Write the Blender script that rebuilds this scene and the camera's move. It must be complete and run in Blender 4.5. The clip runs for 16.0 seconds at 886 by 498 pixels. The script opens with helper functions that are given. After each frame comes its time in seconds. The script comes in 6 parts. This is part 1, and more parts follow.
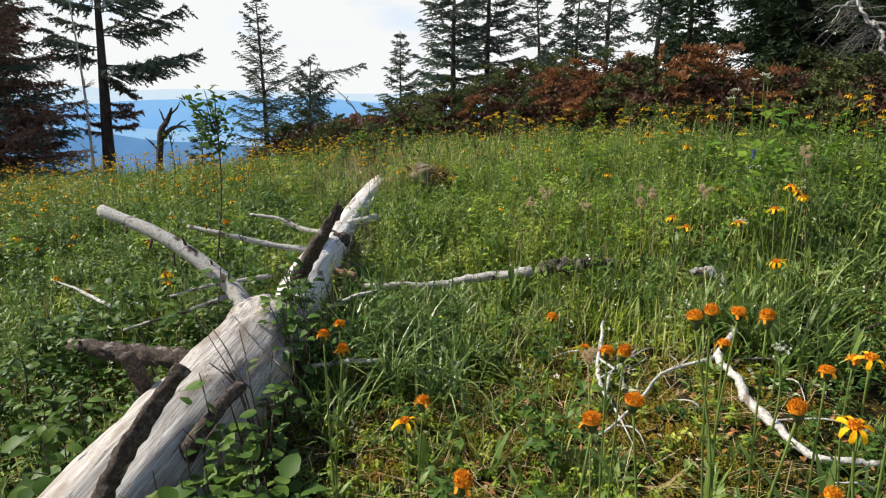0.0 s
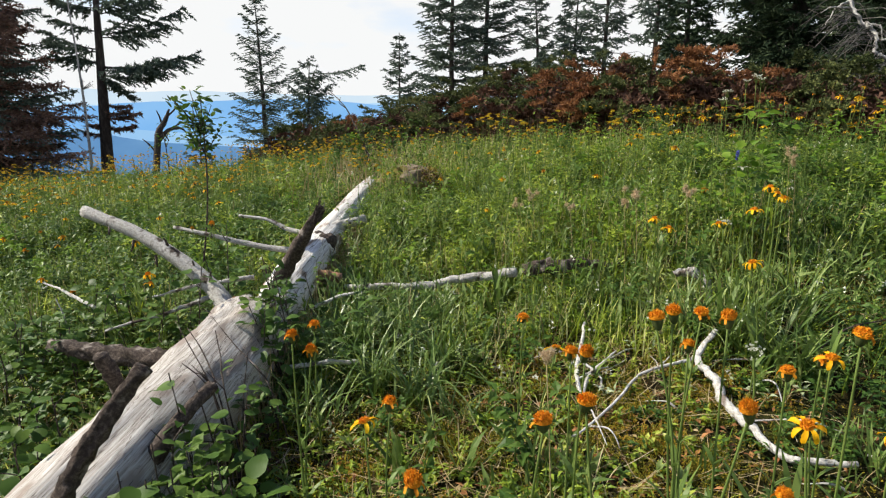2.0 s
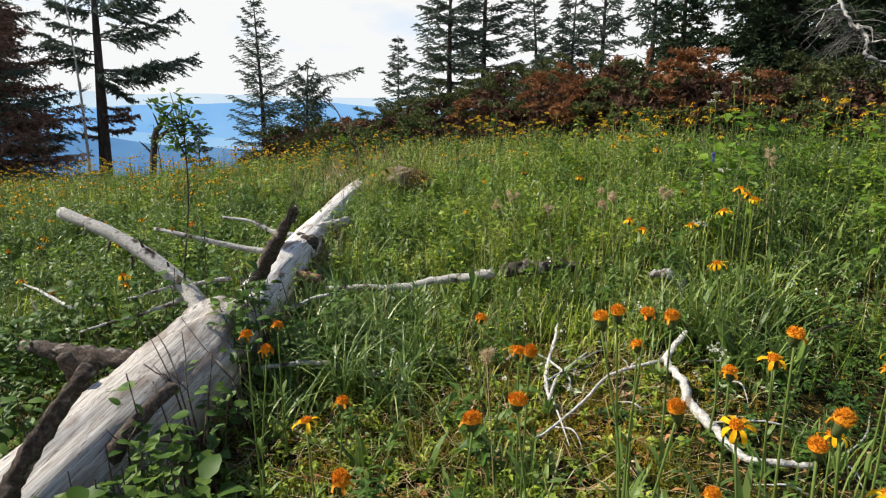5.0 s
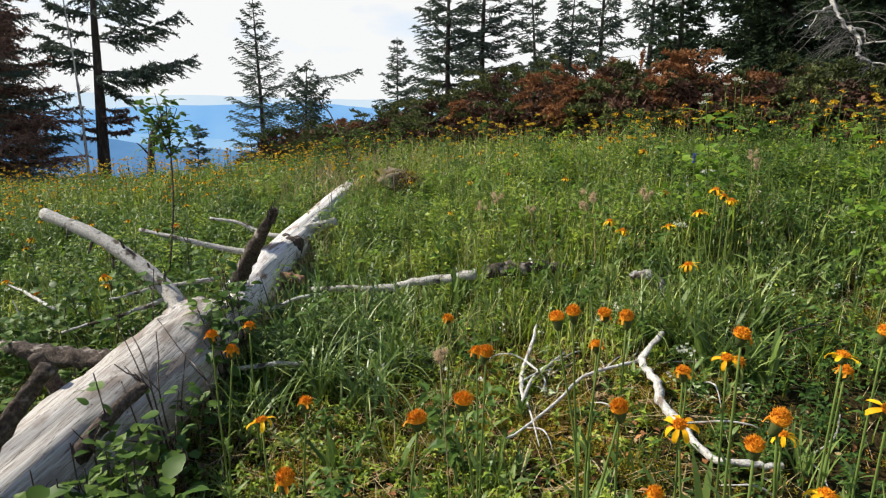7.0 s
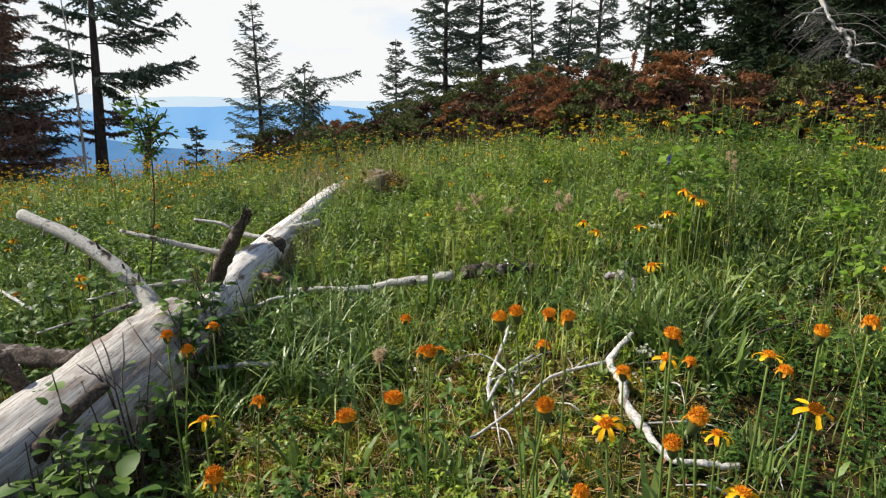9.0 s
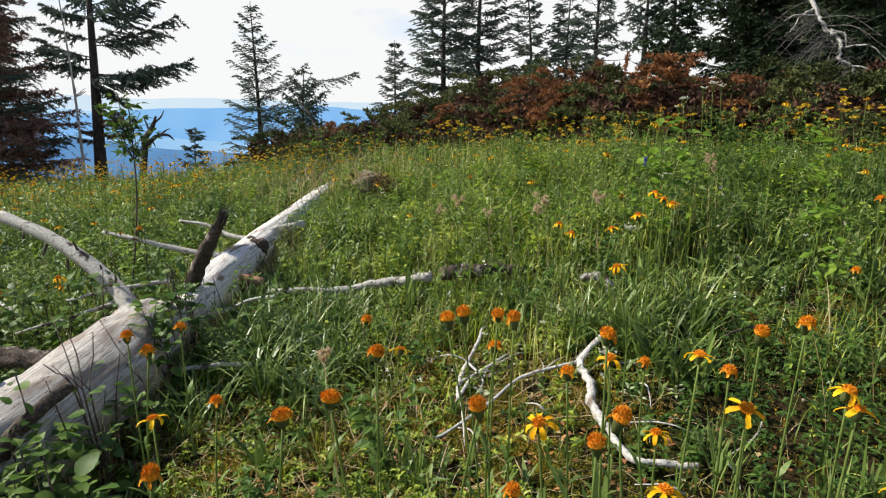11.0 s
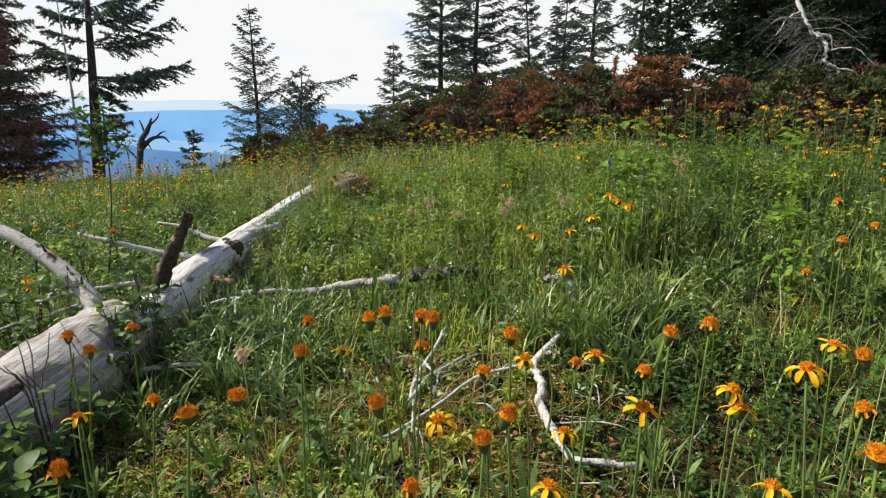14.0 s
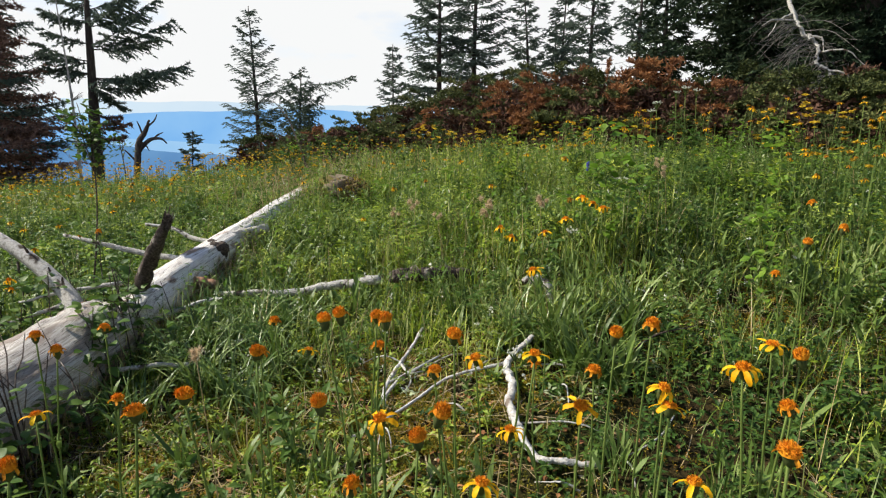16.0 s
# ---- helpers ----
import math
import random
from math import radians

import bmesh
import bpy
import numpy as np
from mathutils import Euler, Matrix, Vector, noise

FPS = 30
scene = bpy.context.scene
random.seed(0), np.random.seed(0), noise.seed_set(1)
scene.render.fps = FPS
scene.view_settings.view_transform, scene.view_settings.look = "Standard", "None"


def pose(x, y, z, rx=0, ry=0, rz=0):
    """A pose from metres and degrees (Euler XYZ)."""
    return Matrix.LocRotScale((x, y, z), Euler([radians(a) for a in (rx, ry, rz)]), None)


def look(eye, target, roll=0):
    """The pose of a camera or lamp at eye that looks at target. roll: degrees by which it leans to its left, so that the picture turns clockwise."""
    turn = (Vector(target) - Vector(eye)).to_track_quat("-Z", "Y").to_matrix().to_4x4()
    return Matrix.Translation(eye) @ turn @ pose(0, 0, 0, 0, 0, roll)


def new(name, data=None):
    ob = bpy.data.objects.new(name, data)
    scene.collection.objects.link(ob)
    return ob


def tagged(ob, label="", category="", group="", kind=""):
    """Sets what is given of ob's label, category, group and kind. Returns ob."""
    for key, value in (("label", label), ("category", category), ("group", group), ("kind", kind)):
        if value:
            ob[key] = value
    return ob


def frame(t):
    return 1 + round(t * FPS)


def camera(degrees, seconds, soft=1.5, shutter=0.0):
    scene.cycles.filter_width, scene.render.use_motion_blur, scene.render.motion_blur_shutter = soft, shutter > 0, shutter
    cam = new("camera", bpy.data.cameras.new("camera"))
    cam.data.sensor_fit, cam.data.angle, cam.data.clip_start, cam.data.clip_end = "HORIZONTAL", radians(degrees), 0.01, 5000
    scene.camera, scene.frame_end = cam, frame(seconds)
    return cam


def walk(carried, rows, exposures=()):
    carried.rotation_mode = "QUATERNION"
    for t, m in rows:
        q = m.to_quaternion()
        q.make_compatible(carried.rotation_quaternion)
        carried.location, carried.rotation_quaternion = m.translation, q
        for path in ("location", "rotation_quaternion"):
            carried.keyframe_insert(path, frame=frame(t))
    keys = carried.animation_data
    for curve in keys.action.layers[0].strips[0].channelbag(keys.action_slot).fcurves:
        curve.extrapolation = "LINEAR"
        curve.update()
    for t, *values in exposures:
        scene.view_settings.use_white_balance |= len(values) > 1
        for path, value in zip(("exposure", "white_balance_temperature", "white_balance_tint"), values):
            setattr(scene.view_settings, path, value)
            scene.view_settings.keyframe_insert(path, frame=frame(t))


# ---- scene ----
cam = camera(74.5, 16.0, soft=1.2)
# seconds; x, y, z of the eye; pitch, roll, yaw in degrees
PATH = [
    (0, -0.004, -0.0745, 0.8164, 77.509, 0.00, 0.492),
    (0.5, 0.018, -0.0740, 0.8153, 77.550, 0.00, 0.507),
    (1, 0.037, -0.0736, 0.8144, 77.590, 0.00, 0.522),
    (1.5, 0.055, -0.0735, 0.8136, 77.630, 0.00, 0.538),
    (2, 0.077, -0.0735, 0.8128, 77.670, 0.00, 0.555),
    (2.5, 0.095, -0.0736, 0.8121, 77.709, 0.00, 0.572),
    (3, 0.112, -0.0740, 0.8115, 77.748, 0.00, 0.591),
    (3.5, 0.129, -0.0745, 0.8109, 77.786, 0.00, 0.610),
    (4, 0.149, -0.0752, 0.8104, 77.824, 0.00, 0.629),
    (6.5, 0.263, -0.0813, 0.8093, 78.007, 0.00, 0.739),
    (7, 0.286, -0.0830, 0.8093, 78.043, -0.00, 0.763),
    (7.5, 0.314, -0.0849, 0.8094, 78.078, -0.00, 0.788),
    (8, 0.347, -0.0870, 0.8095, 78.113, -0.00, 0.814),
    (8.5, 0.375, -0.0893, 0.8098, 78.147, -0.00, 0.840),
    (9, 0.406, -0.0917, 0.8101, 78.180, -0.00, 0.868),
    (11.5, 0.549, -0.1064, 0.8128, 78.343, -0.00, 1.014),
    (12, 0.584, -0.1099, 0.8136, 78.374, -0.00, 1.046),
    (12.5, 0.622, -0.1135, 0.8144, 78.405, -0.00, 1.078),
    (13, 0.650, -0.1173, 0.8154, 78.436, -0.00, 1.111),
    (13.5, 0.670, -0.1213, 0.8164, 78.466, -0.00, 1.145),
    (14, 0.692, -0.1254, 0.8175, 78.495, -0.00, 1.180),
    (14.5, 0.722, -0.1298, 0.8186, 78.525, -0.00, 1.215),
    (15, 0.754, -0.1342, 0.8199, 78.553, -0.00, 1.251),
    (15.5, 0.779, -0.1389, 0.8212, 78.582, -0.00, 1.288),
    (16, 0.798, -0.1438, 0.8226, 78.610, -0.00, 1.326),
]
walk(cam, [(t, pose(*p)) for t, *p in PATH])

# ---- world and sun: bright broken cloud, sun high from the side of the valley ----
SUN_FROM = Vector((-0.70, 0.12, 0.70)).normalized()
world = bpy.data.worlds.new("sky")
scene.world = world
world.use_nodes = True
wn, wl = world.node_tree.nodes, world.node_tree.links
wn.clear()
w_out = wn.new("ShaderNodeOutputWorld")
w_bg = wn.new("ShaderNodeBackground")
w_sky = wn.new("ShaderNodeTexSky")
w_sky.sky_type, w_sky.sun_disc = "NISHITA", False
w_sky.sun_elevation, w_sky.sun_rotation = math.asin(SUN_FROM.z), math.atan2(SUN_FROM.x, SUN_FROM.y)
w_sky.altitude, w_sky.dust_density = 1500, 1.5
w_co = wn.new("ShaderNodeTexCoord")
w_map = wn.new("ShaderNodeMapping")
w_map.inputs["Scale"].default_value = (2.2, 2.2, 7.0)
w_map.inputs["Location"].default_value = (3.1, 1.7, 0.35)
w_noise = wn.new("ShaderNodeTexNoise")
w_noise.inputs["Scale"].default_value, w_noise.inputs["Detail"].default_value = 1.3, 6
w_ramp = wn.new("ShaderNodeValToRGB")
w_ramp.color_ramp.elements[0].position, w_ramp.color_ramp.elements[1].position = 0.17, 0.40
w_sep = wn.new("ShaderNodeSeparateXYZ")
w_hi = wn.new("ShaderNodeMath")
w_hi.operation = "MULTIPLY_ADD"
w_hi.inputs[1].default_value = -1.5
w_up = wn.new("ShaderNodeMath")
w_up.operation = "MAXIMUM"
w_up.inputs[1].default_value = 0.0
w_sq = wn.new("ShaderNodeMath")
w_sq.operation = "MULTIPLY"
w_gain = wn.new("ShaderNodeMixRGB")
w_gain.blend_type, w_gain.inputs[0].default_value, w_gain.inputs[2].default_value = "MULTIPLY", 1.0, (0.20, 0.20, 0.20, 1)
w_mix = wn.new("ShaderNodeMixRGB")
w_mix.inputs[2].default_value = (1.02, 1.03, 1.03, 1)
for a, b in ((w_co.outputs["Generated"], w_map.inputs["Vector"]), (w_map.outputs[0], w_noise.inputs["Vector"]),
             (w_co.outputs["Generated"], w_sep.inputs[0]), (w_sep.outputs[2], w_up.inputs[0]), (w_up.outputs[0], w_sq.inputs[0]), (w_up.outputs[0], w_sq.inputs[1]), (w_sq.outputs[0], w_hi.inputs[0]), (w_noise.outputs["Fac"], w_hi.inputs[2]), (w_hi.outputs[0], w_ramp.inputs[0]), (w_sky.outputs[0], w_gain.inputs[1]), (w_ramp.outputs[0], w_mix.inputs[0]),
             (w_gain.outputs[0], w_mix.inputs[1]), (w_mix.outputs[0], w_bg.inputs[0]), (w_bg.outputs[0], w_out.inputs[0])):
    wl.new(a, b)
w_bg.inputs[1].default_value = 0.92
sun = new("sun", bpy.data.lights.new("sun", "SUN"))
sun.data.energy, sun.data.angle, sun.data.color = 7.9, radians(0.7), (1.0, 0.93, 0.79)
sun.matrix_world = look(SUN_FROM * 50, (0, 0, 0))

# ---- materials ----


def node_material(name):
    m = bpy.data.materials.new(name)
    m.use_nodes = True
    n, l = m.node_tree.nodes, m.node_tree.links
    n.clear()
    out = n.new("ShaderNodeOutputMaterial")
    return m, n, l, out


def ramp_of(n, stops):
    r = n.new("ShaderNodeValToRGB")
    e = r.color_ramp.elements
    while len(e) < len(stops):
        e.new(0.5)
    for k, (p, c) in enumerate(stops):
        e[k].position, e[k].color = p, (*c, 1)
    return r


def leafy(name, stops, translucent=0.35, rough=0.6, patch=3.0, spec=0.15, by_object=False):
    """Leaf or petal: colour varies from leaf to leaf and from patch to patch; part of the light passes through."""
    m, n, l, out = node_material(name)
    isl = n.new("ShaderNodeObjectInfo" if by_object else "ShaderNodeNewGeometry")
    rnd = isl.outputs["Random" if by_object else "Random Per Island"]
    co = n.new("ShaderNodeTexCoord")
    nz = n.new("ShaderNodeTexNoise")
    nz.inputs["Scale"].default_value, nz.inputs["Detail"].default_value = patch, 3
    l.new(co.outputs["Object"], nz.inputs["Vector"])
    add = n.new("ShaderNodeMath")
    add.operation = "MULTIPLY_ADD"
    add.inputs[1].default_value = 0.62
    l.new(rnd, add.inputs[0])
    sc = n.new("ShaderNodeMath")
    sc.operation = "MULTIPLY_ADD"
    sc.inputs[1].default_value, sc.inputs[2].default_value = 1.1, -0.36
    l.new(nz.outputs["Fac"], sc.inputs[0])
    l.new(sc.outputs[0], add.inputs[2])
    ramp = ramp_of(n, stops)
    l.new(add.outputs[0], ramp.inputs[0])
    b = n.new("ShaderNodeBsdfPrincipled")
    b.inputs["Roughness"].default_value = rough
    b.inputs["Specular IOR Level"].default_value = spec
    tr = n.new("ShaderNodeBsdfTranslucent")
    mix = n.new("ShaderNodeMixShader")
    mix.inputs[0].default_value = translucent
    fine = n.new("ShaderNodeTexNoise")
    fine.inputs["Scale"].default_value = 320
    l.new(co.outputs["Object"], fine.inputs["Vector"])
    bump = n.new("ShaderNodeBump")
    bump.inputs["Strength"].default_value, bump.inputs["Distance"].default_value = 0.25, 0.002
    l.new(fine.outputs["Fac"], bump.inputs["Height"])
    l.new(bump.outputs[0], b.inputs["Normal"])
    l.new(ramp.outputs[0], b.inputs["Base Color"])
    l.new(ramp.outputs[0], tr.inputs["Color"])
    l.new(b.outputs[0], mix.inputs[1])
    l.new(tr.outputs[0], mix.inputs[2])
    l.new(mix.outputs[0], out.inputs[0])
    return m


def woody(name, stops, along=(1, 0.06, 1), scale=22, bump=0.6, rough=0.85, blotch=(0.1, 0.08, 0.06), blotch_at=0.62, blotch_scale=5.0, cracks=0, tilt=(0, 0, 0)):
    """Wood: streaks along the grain, cracks, and blotches of leftover bark or dirt."""
    m, n, l, out = node_material(name)
    co = n.new("ShaderNodeTexCoord")
    mp = n.new("ShaderNodeMapping")
    mp.inputs["Scale"].default_value = along
    turn = n.new("ShaderNodeMapping")
    turn.inputs["Rotation"].default_value = tilt
    l.new(co.outputs["Object"], turn.inputs["Vector"])
    l.new(turn.outputs[0], mp.inputs["Vector"])
    g = n.new("ShaderNodeTexNoise")
    g.inputs["Scale"].default_value, g.inputs["Detail"].default_value, g.inputs["Roughness"].default_value = scale, 8, 0.7
    l.new(mp.outputs[0], g.inputs["Vector"])
    ramp = ramp_of(n, stops)
    l.new(g.outputs["Fac"], ramp.inputs[0])
    bl = n.new("ShaderNodeTexNoise")
    bl.inputs["Scale"].default_value, bl.inputs["Detail"].default_value = blotch_scale, 6
    mp2 = n.new("ShaderNodeMapping")
    mp2.inputs["Scale"].default_value = tuple(0.35 + 0.65 * a for a in along)
    l.new(turn.outputs[0], mp2.inputs["Vector"])
    l.new(mp2.outputs[0], bl.inputs["Vector"])
    br = ramp_of(n, [(blotch_at, (0, 0, 0)), (blotch_at + 0.07, (1, 1, 1))])
    l.new(bl.outputs["Fac"], br.inputs[0])
    mix = n.new("ShaderNodeMixRGB")
    mix.inputs[2].default_value = (*blotch, 1)
    l.new(br.outputs[0], mix.inputs[0])
    l.new(ramp.outputs[0], mix.inputs[1])
    last = mix.outputs[0]
    if cracks:
        cn = n.new("ShaderNodeTexNoise")
        cn.inputs["Scale"].default_value, cn.inputs["Detail"].default_value = cracks, 4
        mp3 = n.new("ShaderNodeMapping")
        mp3.inputs["Scale"].default_value = (along[0], along[1] * 0.7, along[2])
        l.new(turn.outputs[0], mp3.inputs["Vector"])
        l.new(mp3.outputs[0], cn.inputs["Vector"])
        cr = ramp_of(n, [(0.455, (1, 1, 1)), (0.468, (0.18, 0.14, 0.12)), (0.476, (0.18, 0.14, 0.12)), (0.489, (1, 1, 1))])
        l.new(cn.outputs["Fac"], cr.inputs[0])
        cm = n.new("ShaderNodeMixRGB")
        cm.blend_type, cm.inputs[0].default_value = "MULTIPLY", 0.85
        l.new(last, cm.inputs[1])
        l.new(cr.outputs[0], cm.inputs[2])
        last = cm.outputs[0]
    b = n.new("ShaderNodeBsdfPrincipled")
    b.inputs["Roughness"].default_value, b.inputs["Specular IOR Level"].default_value = rough, 0.2
    l.new(last, b.inputs["Base Color"])
    bp = n.new("ShaderNodeBump")
    bp.inputs["Strength"].default_value, bp.inputs["Distance"].default_value = bump, 0.01
    l.new(g.outputs["Fac"], bp.inputs["Height"])
    l.new(bp.outputs[0], b.inputs["Normal"])
    l.new(b.outputs[0], out.inputs[0])
    return m


GRASS = leafy("grass_blades", [(0.0, (0.022, 0.045, 0.005)), (0.28, (0.115, 0.178, 0.013)), (0.6, (0.31, 0.385, 0.034)), (0.9, (0.60, 0.59, 0.17))], 0.36, 0.45, 1.6, 0.35)
PALE = leafy("pale_grass_blades", [(0.0, (0.24, 0.29, 0.07)), (0.5, (0.46, 0.48, 0.18)), (1.0, (0.64, 0.61, 0.34))], 0.35, 0.4, 2, 0.4)
MOSSY = leafy("mossy_low_leaves", [(0.0, (0.035, 0.042, 0.007)), (0.4, (0.12, 0.128, 0.014)), (0.75, (0.38, 0.295, 0.026)), (1.0, (0.42, 0.175, 0.026))], 0.32, 0.55, 2.5)
GRASS_BLUE = leafy("sedge_blades", [(0.0, (0.03, 0.066, 0.011)), (0.45, (0.11, 0.18, 0.032)), (0.8, (0.26, 0.33, 0.10)), (1.0, (0.48, 0.52, 0.22))], 0.26, 0.38, 3, 0.5)
DRY = leafy("dry_stalks", [(0.0, (0.22, 0.15, 0.07)), (0.5, (0.38, 0.29, 0.15)), (1.0, (0.5, 0.42, 0.27))], 0.15, 0.7, 3)
SILVER = leafy("silvery_leaves", [(0.0, (0.20, 0.27, 0.12)), (0.5, (0.40, 0.46, 0.27)), (1.0, (0.62, 0.66, 0.47))], 0.3, 0.5, 3)
FORB = leafy("forb_leaves", [(0.0, (0.022, 0.048, 0.005)), (0.38, (0.115, 0.19, 0.014)), (0.7, (0.29, 0.37, 0.034)), (1.0, (0.50, 0.53, 0.11))], 0.34, 0.45, 2, 0.3)
GLAUCOUS = leafy("grey_green_leaves", [(0.0, (0.04, 0.078, 0.014)), (0.5, (0.125, 0.195, 0.038)), (1.0, (0.30, 0.37, 0.12))], 0.35, 0.45, 3, 0.3)
LOW = leafy("low_creeping_leaves", [(0.0, (0.028, 0.042, 0.006)), (0.4, (0.135, 0.128, 0.010)), (0.7, (0.32, 0.235, 0.020)), (0.95, (0.38, 0.15, 0.024))], 0.3, 0.55, 2.5)
BRIGHT = leafy("bright_young_leaves", [(0.0, (0.07, 0.145, 0.013)), (0.5, (0.125, 0.23, 0.02)), (1.0, (0.21, 0.32, 0.04))], 0.42, 0.4, 3)
ROSE = leafy("shrub_leaves", [(0.0, (0.026, 0.062, 0.011)), (0.5, (0.068, 0.13, 0.02)), (1.0, (0.16, 0.235, 0.045))], 0.34, 0.5, 4, 0.2, by_object=True)
DARKLEAF = leafy("dark_herb_leaves", [(0.0, (0.018, 0.045, 0.01)), (0.5, (0.05, 0.105, 0.018)), (1.0, (0.11, 0.18, 0.03))], 0.35, 0.5, 3, 0.2)
STEM = leafy("green_stems", [(0.0, (0.065, 0.105, 0.022)), (0.6, (0.14, 0.195, 0.045)), (1.0, (0.25, 0.28, 0.09))], 0.2, 0.6, 5)
CUP = leafy("flower_cup", [(0.0, (0.035, 0.055, 0.018)), (1.0, (0.085, 0.10, 0.03))], 0.1, 0.7, 60)
DISC = leafy("orange_disc", [(0.0, (0.40, 0.105, 0.007)), (0.5, (0.74, 0.26, 0.011)), (1.0, (0.86, 0.42, 0.02))], 0.25, 0.7, 60)
DISC_OLD = leafy("rusty_disc", [(0.0, (0.32, 0.085, 0.007)), (0.5, (0.68, 0.235, 0.011)), (1.0, (0.82, 0.39, 0.025))], 0.2, 0.75, 60)
PETAL = leafy("yellow_petal", [(0.0, (0.75, 0.33, 0.006)), (0.5, (0.85, 0.47, 0.008)), (1.0, (0.88, 0.58, 0.02))], 0.35, 0.55, 40, by_object=True)
DISC_BROWN = leafy("brown_disc", [(0.0, (0.14, 0.05, 0.008)), (0.5, (0.32, 0.14, 0.012)), (1.0, (0.55, 0.28, 0.02))], 0.2, 0.75, 60)
FAR_YELLOW = leafy("far_yellow_heads", [(0.0, (0.20, 0.10, 0.014)), (0.45, (0.50, 0.315, 0.022)), (1.0, (0.72, 0.53, 0.045))], 0.3, 0.6, 3)
FLUFF = leafy("seed_fluff", [(0.0, (0.40, 0.29, 0.17)), (1.0, (0.68, 0.54, 0.37))], 0.5, 0.8, 60)
WHITE = leafy("white_florets", [(0.0, (0.5, 0.5, 0.4)), (1.0, (0.78, 0.78, 0.68))], 0.3, 0.7, 40)
BLUE = leafy("blue_florets", [(0.0, (0.07, 0.08, 0.34)), (1.0, (0.16, 0.17, 0.55))], 0.3, 0.6, 40)
# Near spruces: the shade among their boughs is put into this dark colour.
NEEDLE = leafy("shaded_needles", [(0.0, (0.012, 0.024, 0.014)), (0.5, (0.028, 0.046, 0.024)), (1.0, (0.062, 0.082, 0.038))], 0.08, 0.7, 0.8, 0.05)
GREYTWIG = woody("grey_dead_twig", [(0.3, (0.05, 0.044, 0.04)), (0.5, (0.125, 0.115, 0.105)), (0.75, (0.25, 0.235, 0.22))], (1, 1, 1), 60, 0.6)
# Far firs: distance haze is put in as a paler, greyer colour.
NEEDLE_FAR = leafy("hazy_fir_needles", [(0.0, (0.046, 0.072, 0.056)), (0.5, (0.096, 0.132, 0.10)), (1.0, (0.165, 0.205, 0.145))], 0.12, 0.6, 0.8, 0.1)
RUST_DARK = leafy("dead_fir_needles", [(0.0, (0.075, 0.047, 0.038)), (0.5, (0.20, 0.118, 0.088)), (1.0, (0.34, 0.21, 0.155))], 0.12, 0.7, 1.0)
RUST = leafy("rust_needles", [(0.0, (0.06, 0.026, 0.015)), (0.45, (0.20, 0.085, 0.036)), (1.0, (0.42, 0.205, 0.078))], 0.15, 0.7, 1.5)
JUNIPER = leafy("juniper_sprigs", [(0.0, (0.02, 0.032, 0.012)), (0.5, (0.075, 0.095, 0.03)), (0.85, (0.16, 0.165, 0.05)), (1.0, (0.21, 0.145, 0.06))], 0.12, 0.65, 1.2)
BROWN = leafy("dead_brown_sprigs", [(0.0, (0.03, 0.019, 0.014)), (0.6, (0.105, 0.055, 0.037)), (1.0, (0.22, 0.115, 0.07))], 0.1, 0.8, 1.2)
# One bleached wood in two tones; the butt's duller light is in its colour.
BLEACHED_SHADED = woody("bleached_wood_shaded", [(0.29, (0.09, 0.07, 0.058)), (0.38, (0.25, 0.22, 0.195)), (0.50, (0.38, 0.355, 0.325)), (0.66, (0.55, 0.525, 0.50))], (1, 0.035, 1), 150, 0.5,
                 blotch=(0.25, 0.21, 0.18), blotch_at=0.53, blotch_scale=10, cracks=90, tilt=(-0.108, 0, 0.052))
BLEACHED_LIT = woody("bleached_wood_lit", [(0.27, (0.18, 0.145, 0.12)), (0.38, (0.44, 0.40, 0.365)), (0.50, (0.58, 0.555, 0.525)), (0.66, (0.74, 0.72, 0.695))], (1, 0.035, 1), 150, 0.6,
                 blotch=(0.24, 0.17, 0.125), blotch_at=0.575, blotch_scale=13, cracks=46, tilt=(-0.093, 0, 0.022))
SNAGWOOD = woody("weathered_branch_wood", [(0.25, (0.10, 0.088, 0.076)), (0.45, (0.33, 0.312, 0.288)), (0.7, (0.56, 0.543, 0.51))], (1, 1, 1), 120, 0.8, blotch=(0.06, 0.045, 0.035), blotch_at=0.58, blotch_scale=14)
BARKED = woody("dark_barked_wood", [(0.30, (0.014, 0.010, 0.008)), (0.5, (0.058, 0.043, 0.035)), (0.72, (0.17, 0.135, 0.112))], (1, 1, 1), 85, 0.9, blotch=(0.26, 0.225, 0.195), blotch_at=0.585, blotch_scale=18)
SCRAP = woody("clinging_bark", [(0.25, (0.05, 0.035, 0.027)), (0.5, (0.14, 0.10, 0.078)), (0.75, (0.27, 0.21, 0.17))], (1, 0.3, 1), 70, 1.0, blotch=(0.3, 0.25, 0.21), blotch_at=0.56, blotch_scale=16)
REDWOOD = woody("reddish_root_wood", [(0.25, (0.10, 0.05, 0.03)), (0.5, (0.28, 0.15, 0.09)), (0.75, (0.45, 0.30, 0.2))], (1, 1, 1), 40, 0.7)
WHITEWOOD = woody("silver_twig_wood", [(0.30, (0.19, 0.17, 0.15)), (0.45, (0.44, 0.42, 0.39)), (0.7, (0.66, 0.645, 0.61))], (1, 1, 1), 90, 0.9, blotch=(0.20, 0.16, 0.13), blotch_at=0.6, blotch_scale=18)
TRUNK = woody("conifer_bark", [(0.3, (0.02, 0.016, 0.013)), (0.5, (0.05, 0.04, 0.034)), (0.75, (0.12, 0.10, 0.085))], (1, 1, 0.3), 14, 1.0, blotch=(0.15, 0.14, 0.12), blotch_at=0.66)


